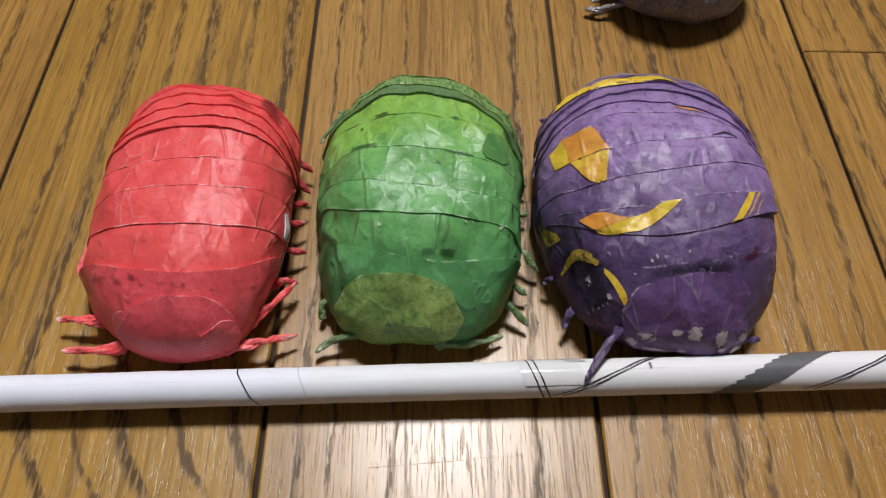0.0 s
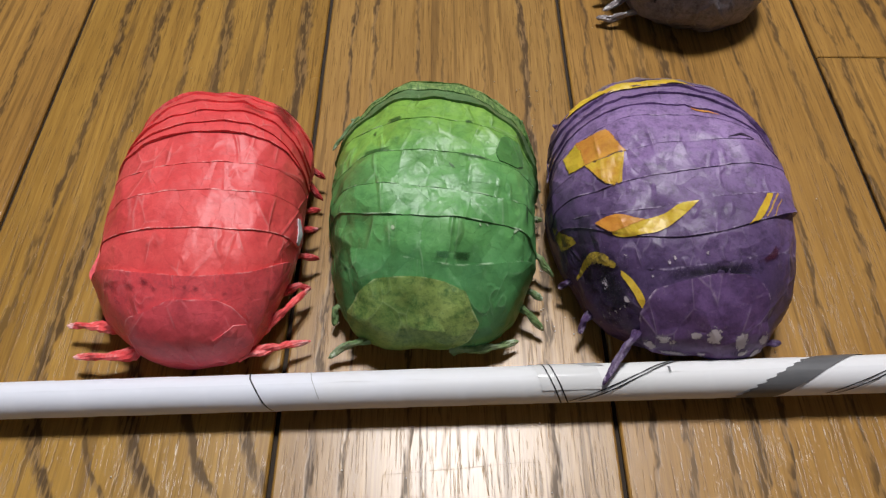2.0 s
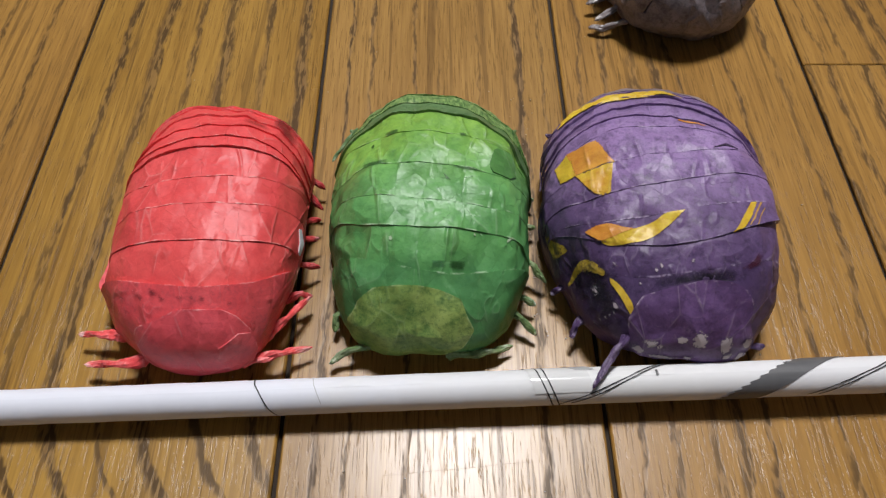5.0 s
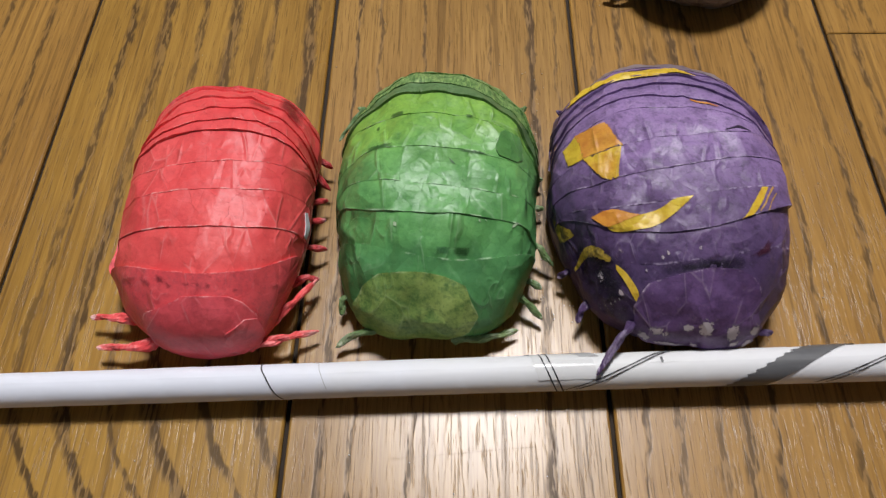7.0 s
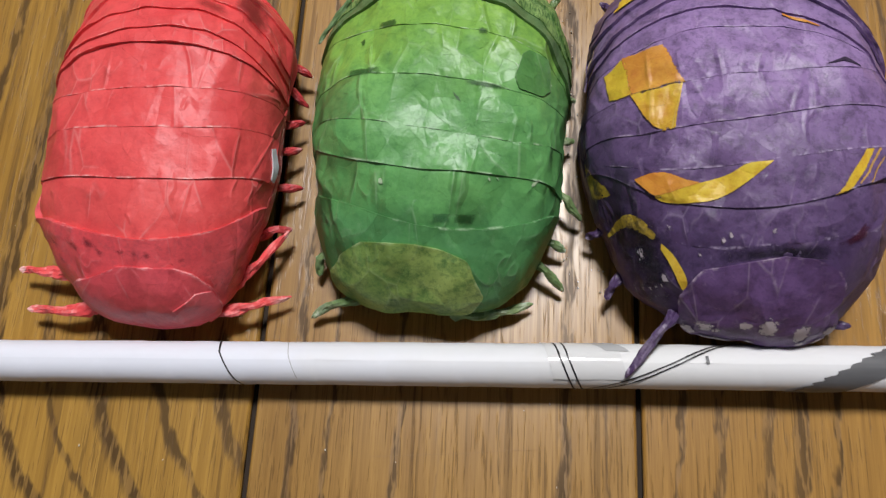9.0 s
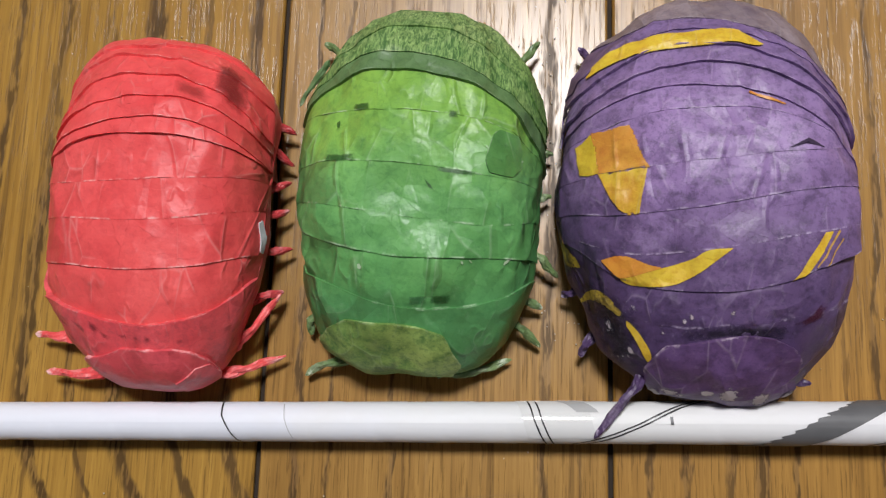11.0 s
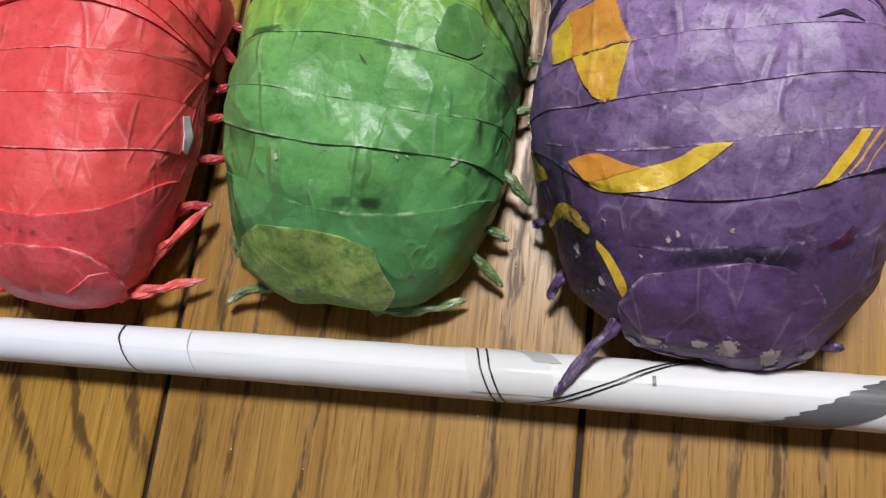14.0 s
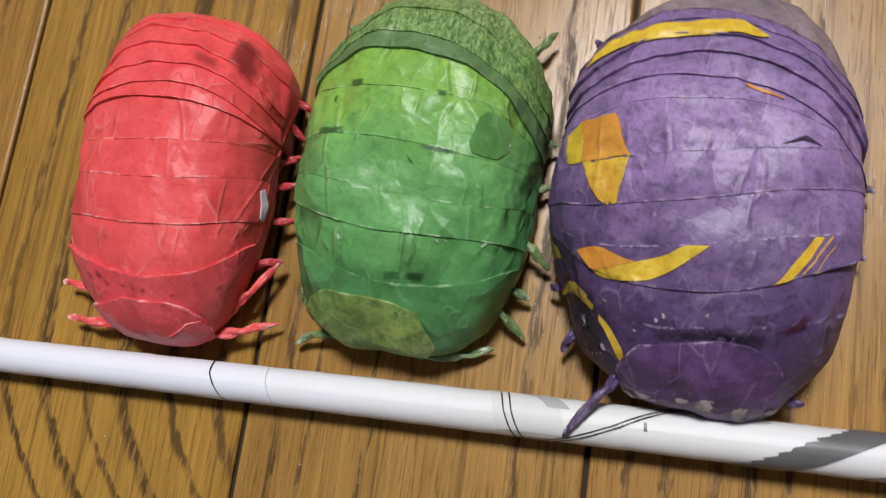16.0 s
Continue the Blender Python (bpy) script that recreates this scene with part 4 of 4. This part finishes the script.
for u, phi, w, h in [(-0.220, 15.8, 0.085, 3.2), (0.045, 21.1, 0.045, 2.2), (0.196, 21.4, 0.07, 4.4), (0.432, 18.0, 0.055, 5.6), (0.486, 10.5, 0.05, 3.4), (0.625, 5.0, 0.05, 5.5), (0.635, 17.4, 0.04, 5.0), (-0.108, 7.4, 0.16, 2.2), (0.143, 7.7, 0.07, 3.2), (-0.33, 10.3, 0.06, 3.4)]:
    o = [(u + 1.35 * w * math.cos(a), phi + 1.35 * h * math.sin(a)) for a in np.linspace(0, 2 * math.pi, 9)[:-1]]
    purple.plate("scuff", o, SCUFF_FACE, 0.00105, "ragged patch of bare white paper", thick=0.0, rings=7, parent=purple_face)
for u, phi, r in [(-0.688, 31.2, 1.1), (-0.665, 29.6, 1.0), (-0.71, 28.8, 1.1), (-0.69, 27.2, 0.9), (-0.685, 12.7, 1.6), (-0.645, 17.0, 1.4), (-0.608, 20.2, 1.2), (-0.57, 22.8, 1.3), (-0.537, 25.0, 1.4), (-0.515, 27.5, 1.3), (-0.51, 29.9, 1.2), (-0.74, 3.0, 1.6), (-0.70, 7.0, 1.5)]:
    o = [(u + r * 0.016 * math.cos(a), phi + r * 1.2 * math.sin(a + u * 40)) for a in (0.2, 1.3, 2.2, 3.3, 4.6, 5.5)]
    purple.plate("glue_mark", o, SCUFF_LINE, 0.0003, thick=0.0, rings=4)
for p in [((0.0435, 0.0965, 0.0115), (0.0408, 0.0926, 0.0135), (0.0370, 0.0876, 0.0135), (0.0330, 0.0820, 0.0110)),
          ((0.069, 0.0955, 0.007), (0.0725, 0.0945, 0.008), (0.0757, 0.0945, 0.008)),
          ((0.0335, 0.1025, 0.007), (0.0315, 0.1005, 0.007), (0.0305, 0.098, 0.005)),
          ((0.0305, 0.1125, 0.007), (0.0285, 0.111, 0.007), (0.0265, 0.1105, 0.005)),
          ((0.033, 0.161, 0.006), (0.031, 0.1635, 0.006), (0.0293, 0.166, 0.005)),
          ((0.080, 0.137, 0.006), (0.083, 0.137, 0.006), (0.0862, 0.1368, 0.005)),
          ((0.080, 0.124, 0.006), (0.0825, 0.1235, 0.006), (0.0852, 0.1233, 0.005)),
          ((0.079, 0.148, 0.006), (0.081, 0.1488, 0.006), (0.0838, 0.1496, 0.005))]:
    purple.leg(p, 0.0012, 0.0005, PURPLE)

# grey bug at the back
grey = Bug("paper_pill_bug", "dusty grey tissue-paper pill bug standing apart at the back",
           0.0765, 0.2465, 0.0125, 0.0262, 0.0385, 0.038, 0.022, 0.85, 1.0, 4.0, 21.7, 2.4)
grey.core(GREY)
for k, (a, b) in enumerate(((-35, 30), (30, 55), (55, 78), (78, 100), (100, 125), (125, 205))):
    grey.band((a, 0, 0), (b, 0, -3), 0.0002, GREY, "front" if k else "rear", "shell_band" if k else "head_band")
for p in [((0.066, 0.2215, 0.006), (0.058, 0.2175, 0.0045), (0.0525, 0.2165, 0.003), (0.0475, 0.2175, 0.0025)),
          ((0.064, 0.225, 0.007), (0.057, 0.2235, 0.006), (0.0495, 0.2185, 0.0045)),
          ((0.062, 0.231, 0.006), (0.055, 0.2295, 0.006), (0.0475, 0.228, 0.004)),
          ((0.09, 0.2265, 0.006), (0.097, 0.225, 0.005), (0.103, 0.2265, 0.003))]:
    grey.leg(p, 0.0013, 0.0007, FOIL, label="shiny grey twisted paper leg")


# ---- rolled paper stick ----
def stick_axis(x):
    return 0.08327 + 0.0438 * x, 0.00638 + 0.0077 * x


def stick_radius(x):
    r = 0.00411 + 0.0015 * x
    if x > 0.15:
        r += (stick_axis(x)[1] - r + 0.0002) * min(1.0, (x - 0.15) / 0.1)
    return r


def on_stick(x, deg, off=0.0):
    y, z = stick_axis(x)
    a = radians(deg)
    seam = ((x + 0.0437) / 0.0137 + deg / 360 * 0.7) % 1.0
    r = stick_radius(x) + 0.00008 * seam + off + 0.00006 * noise.noise((x * 70, deg * 0.02, 2.0))
    return (x, y + r * math.sin(a), max(0.0002, z + r * math.cos(a)))


stick = tagged(empty("paper_stick", (0, 0, 0)), "long white rolled-paper stick with printed lines and a grey torn band", "paper stick")
SX = np.linspace(-0.37, 0.25, 900)
part("paper_roll", [on_stick(x, d) for x in SX for d in range(0, 361, 10)], sheet(len(SX), 37), WHITE, stick)


def stick_mark(name, line, half, mat, label="", off=0.00020, wobble=0.0):
    """A printed strip along (x, degrees from the top towards the back) with half its width in metres."""
    verts, n = [], 90
    xs, ds = [p[0] for p in line], [p[1] for p in line]
    ts = np.linspace(0, len(line) - 1, n)
    for t in ts:
        x, d = np.interp(t, range(len(xs)), xs), np.interp(t, range(len(ds)), ds)
        for s in (-1, -0.33, 0.33, 1):
            w = half + (wobble * (math.sin(t * 23) * 0.5 + noise.noise((t * 9, 1, 1))) if s < 0 else 0)
            verts.append(on_stick(x + s * w, d, off))
    return part(name, verts, sheet(n, 4), mat, stick, label)


stick_mark("printed_line", [(-0.0440, 85), (-0.0432, 20), (-0.0398, -60), (-0.038, -95)], 0.00016, BLACK)
stick_mark("printed_line", [(-0.0305, 60), (-0.0298, 10), (-0.0280, -50)], 0.00008, PALEGREY)
for d in (0.0, 0.0015):
    stick_mark("printed_line", [(0.0198 + d, 75), (0.0212 + d, 10), (0.0236 + d, -60), (0.0246 + d, -95)], 0.00017, BLACK)
    stick_mark("printed_line", [(0.0262 + d * 1.6, -85), (0.032 + d * 1.5, -55), (0.042 + d, 0), (0.0525 + d, 70), (0.055 + d, 95)], 0.00036, BLACK)
    stick_mark("printed_line", [(0.083 + d * 1.6, -85), (0.089 + d * 1.5, -50), (0.099 + d, 0), (0.1095 + d, 70)], 0.00036, BLACK)
stick_mark("printed_band", [(0.0665, -100), (0.0712, -55), (0.0790, 0), (0.0868, 55), (0.0905, 95)], 0.0048, GREYPRINT, "dark grey band with a ragged torn edge", 0.00022, 0.0008)
stick_mark("printed_mark", [(0.0275, 85), (0.0300, 55), (0.0318, 30)], 0.0022, PALEGREY)
stick_mark("tape", [(0.0240, 88), (0.0250, 45), (0.0270, -45)], 0.0068, TAPE, "clear glossy tape over the printed lines", 0.00012)
stick_mark("ink_mark", [(0.0480, 18), (0.0482, -2)], 0.00028, GREYPRINT, off=0.0002)

# crumbs on the boards
rc = random.Random(9)
cv, cf = [], []
for _ in range(150):
    x, y = rc.uniform(-0.1, 0.11), rc.uniform(0.02, 0.23)
    if rc.random() < 0.35:
        x, y = rc.gauss(0.024, 0.004), rc.uniform(0.1, 0.19)
    r = rc.uniform(0.00008, 0.00024)
    b = len(cv)
    cv += [(x + r, y, 0.0003), (x, y + r * 1.3, 0.0003), (x - r, y, 0.0003), (x, y - r, 0.0003), (x, y, 0.0003 + r), (x, y, 0.0001)]
    cf += [(b, b + 1, b + 4), (b + 1, b + 2, b + 4), (b + 2, b + 3, b + 4), (b + 3, b, b + 4), (b + 1, b, b + 5), (b + 2, b + 1, b + 5), (b + 3, b + 2, b + 5), (b, b + 3, b + 5)]
tagged(part("crumbs", cv, cf, CRUMB), "tiny pale crumbs and dust scattered on the boards", "dust", kind="stuff")

# ---- floor boards ----
floor = tagged(part("floor", *box(X0, X1, Y0, Y1, -0.05, -0.0016), underlay, smooth=False), "varnished brown oak floor of narrow boards with dark grooves", "floor", kind="structure")
PITCH, FIRST, SKEW = 0.0785, -0.1185, radians(0.6)
EDGE = {0: -0.1178, 1: -0.0384, 2: 0.0375, 3: 0.1172}


def board_mesh(w, l):
    """A board with softened long edges and ends, origin at its middle."""
    c, d = 0.0006, 0.0014
    prof = [(-w / 2, -d), (-w / 2, -c), (-w / 2 + c * 0.4, -c * 0.35), (-w / 2 + c, 0.0), (w / 2 - c, 0.0), (w / 2 - c * 0.4, -c * 0.35), (w / 2, -c), (w / 2, -d)]
    v, f = [], []
    for y, drop in ((-l / 2, 0.0003), (-l / 2 + 0.0004, 0), (l / 2 - 0.0004, 0), (l / 2, 0.0003)):
        v += [(x, y, z - drop) for x, z in prof]
    for i in range(3):
        for j in range(7):
            a = i * 8 + j
            f.append((a, a + 1, a + 9, a + 8))
    return v, f


LONG = 0.9
shared = {}
for col in range(-19, 23):
    left = EDGE.get(col, FIRST + col * PITCH)
    wide = EDGE.get(col + 1, FIRST + (col + 1) * PITCH) - left
    if left < X0 - 0.02 or left + PITCH > X1 + 0.02:
        continue
    if col == 3:
        start = 0.2017
    else:
        start = 0.55 + ((col * 0.37) % 1.0) * 0.5
    mat = {0: oak_flown, 1: oak_straight, 2: oak_figured, 3: oak_figured}.get(col, (oak_flown, oak_straight, oak_figured)[col % 3])
    y = start - LONG * 3
    while y < Y1:
        a, b = max(y, Y0), min(y + LONG, Y1)
        if b - a > 0.02:
            key = (mat.name, round(b - a, 3), round(wide, 4))
            if key not in shared:
                v, f = board_mesh(wide - 0.0011, b - a - 0.0003)
                me = bpy.data.meshes.new("board")
                me.from_pydata(v, [], f)
                me.materials.append(mat)
                shared[key] = me
            ob = new("board", shared[key])
            ob.parent = floor
            mx, my = left + wide / 2, (a + b) / 2 - 0.10
            ob.location = (mx * math.cos(SKEW) - my * math.sin(SKEW), 0.10 + mx * math.sin(SKEW) + my * math.cos(SKEW), 0)
            ob.rotation_euler = (0, 0, SKEW)
        y += LONG

# a hairline scratch across the varnish
scratch_path = [(x, 0.0655 + 0.0035 * (x + 0.014) / 0.034 + 0.0003 * noise.noise((x * 120, 2.0, 0.0))) for x in np.linspace(-0.014, 0.020, 24)]
scratch_verts = [(x, y + d, 0.0001) for x, y in scratch_path for d in (-0.00003, 0.00003)]
part("scratch", scratch_verts, sheet(len(scratch_path), 2), plain("scratch_dirt", (0.32, 0.19, 0.07), 0.5), floor, smooth=False)
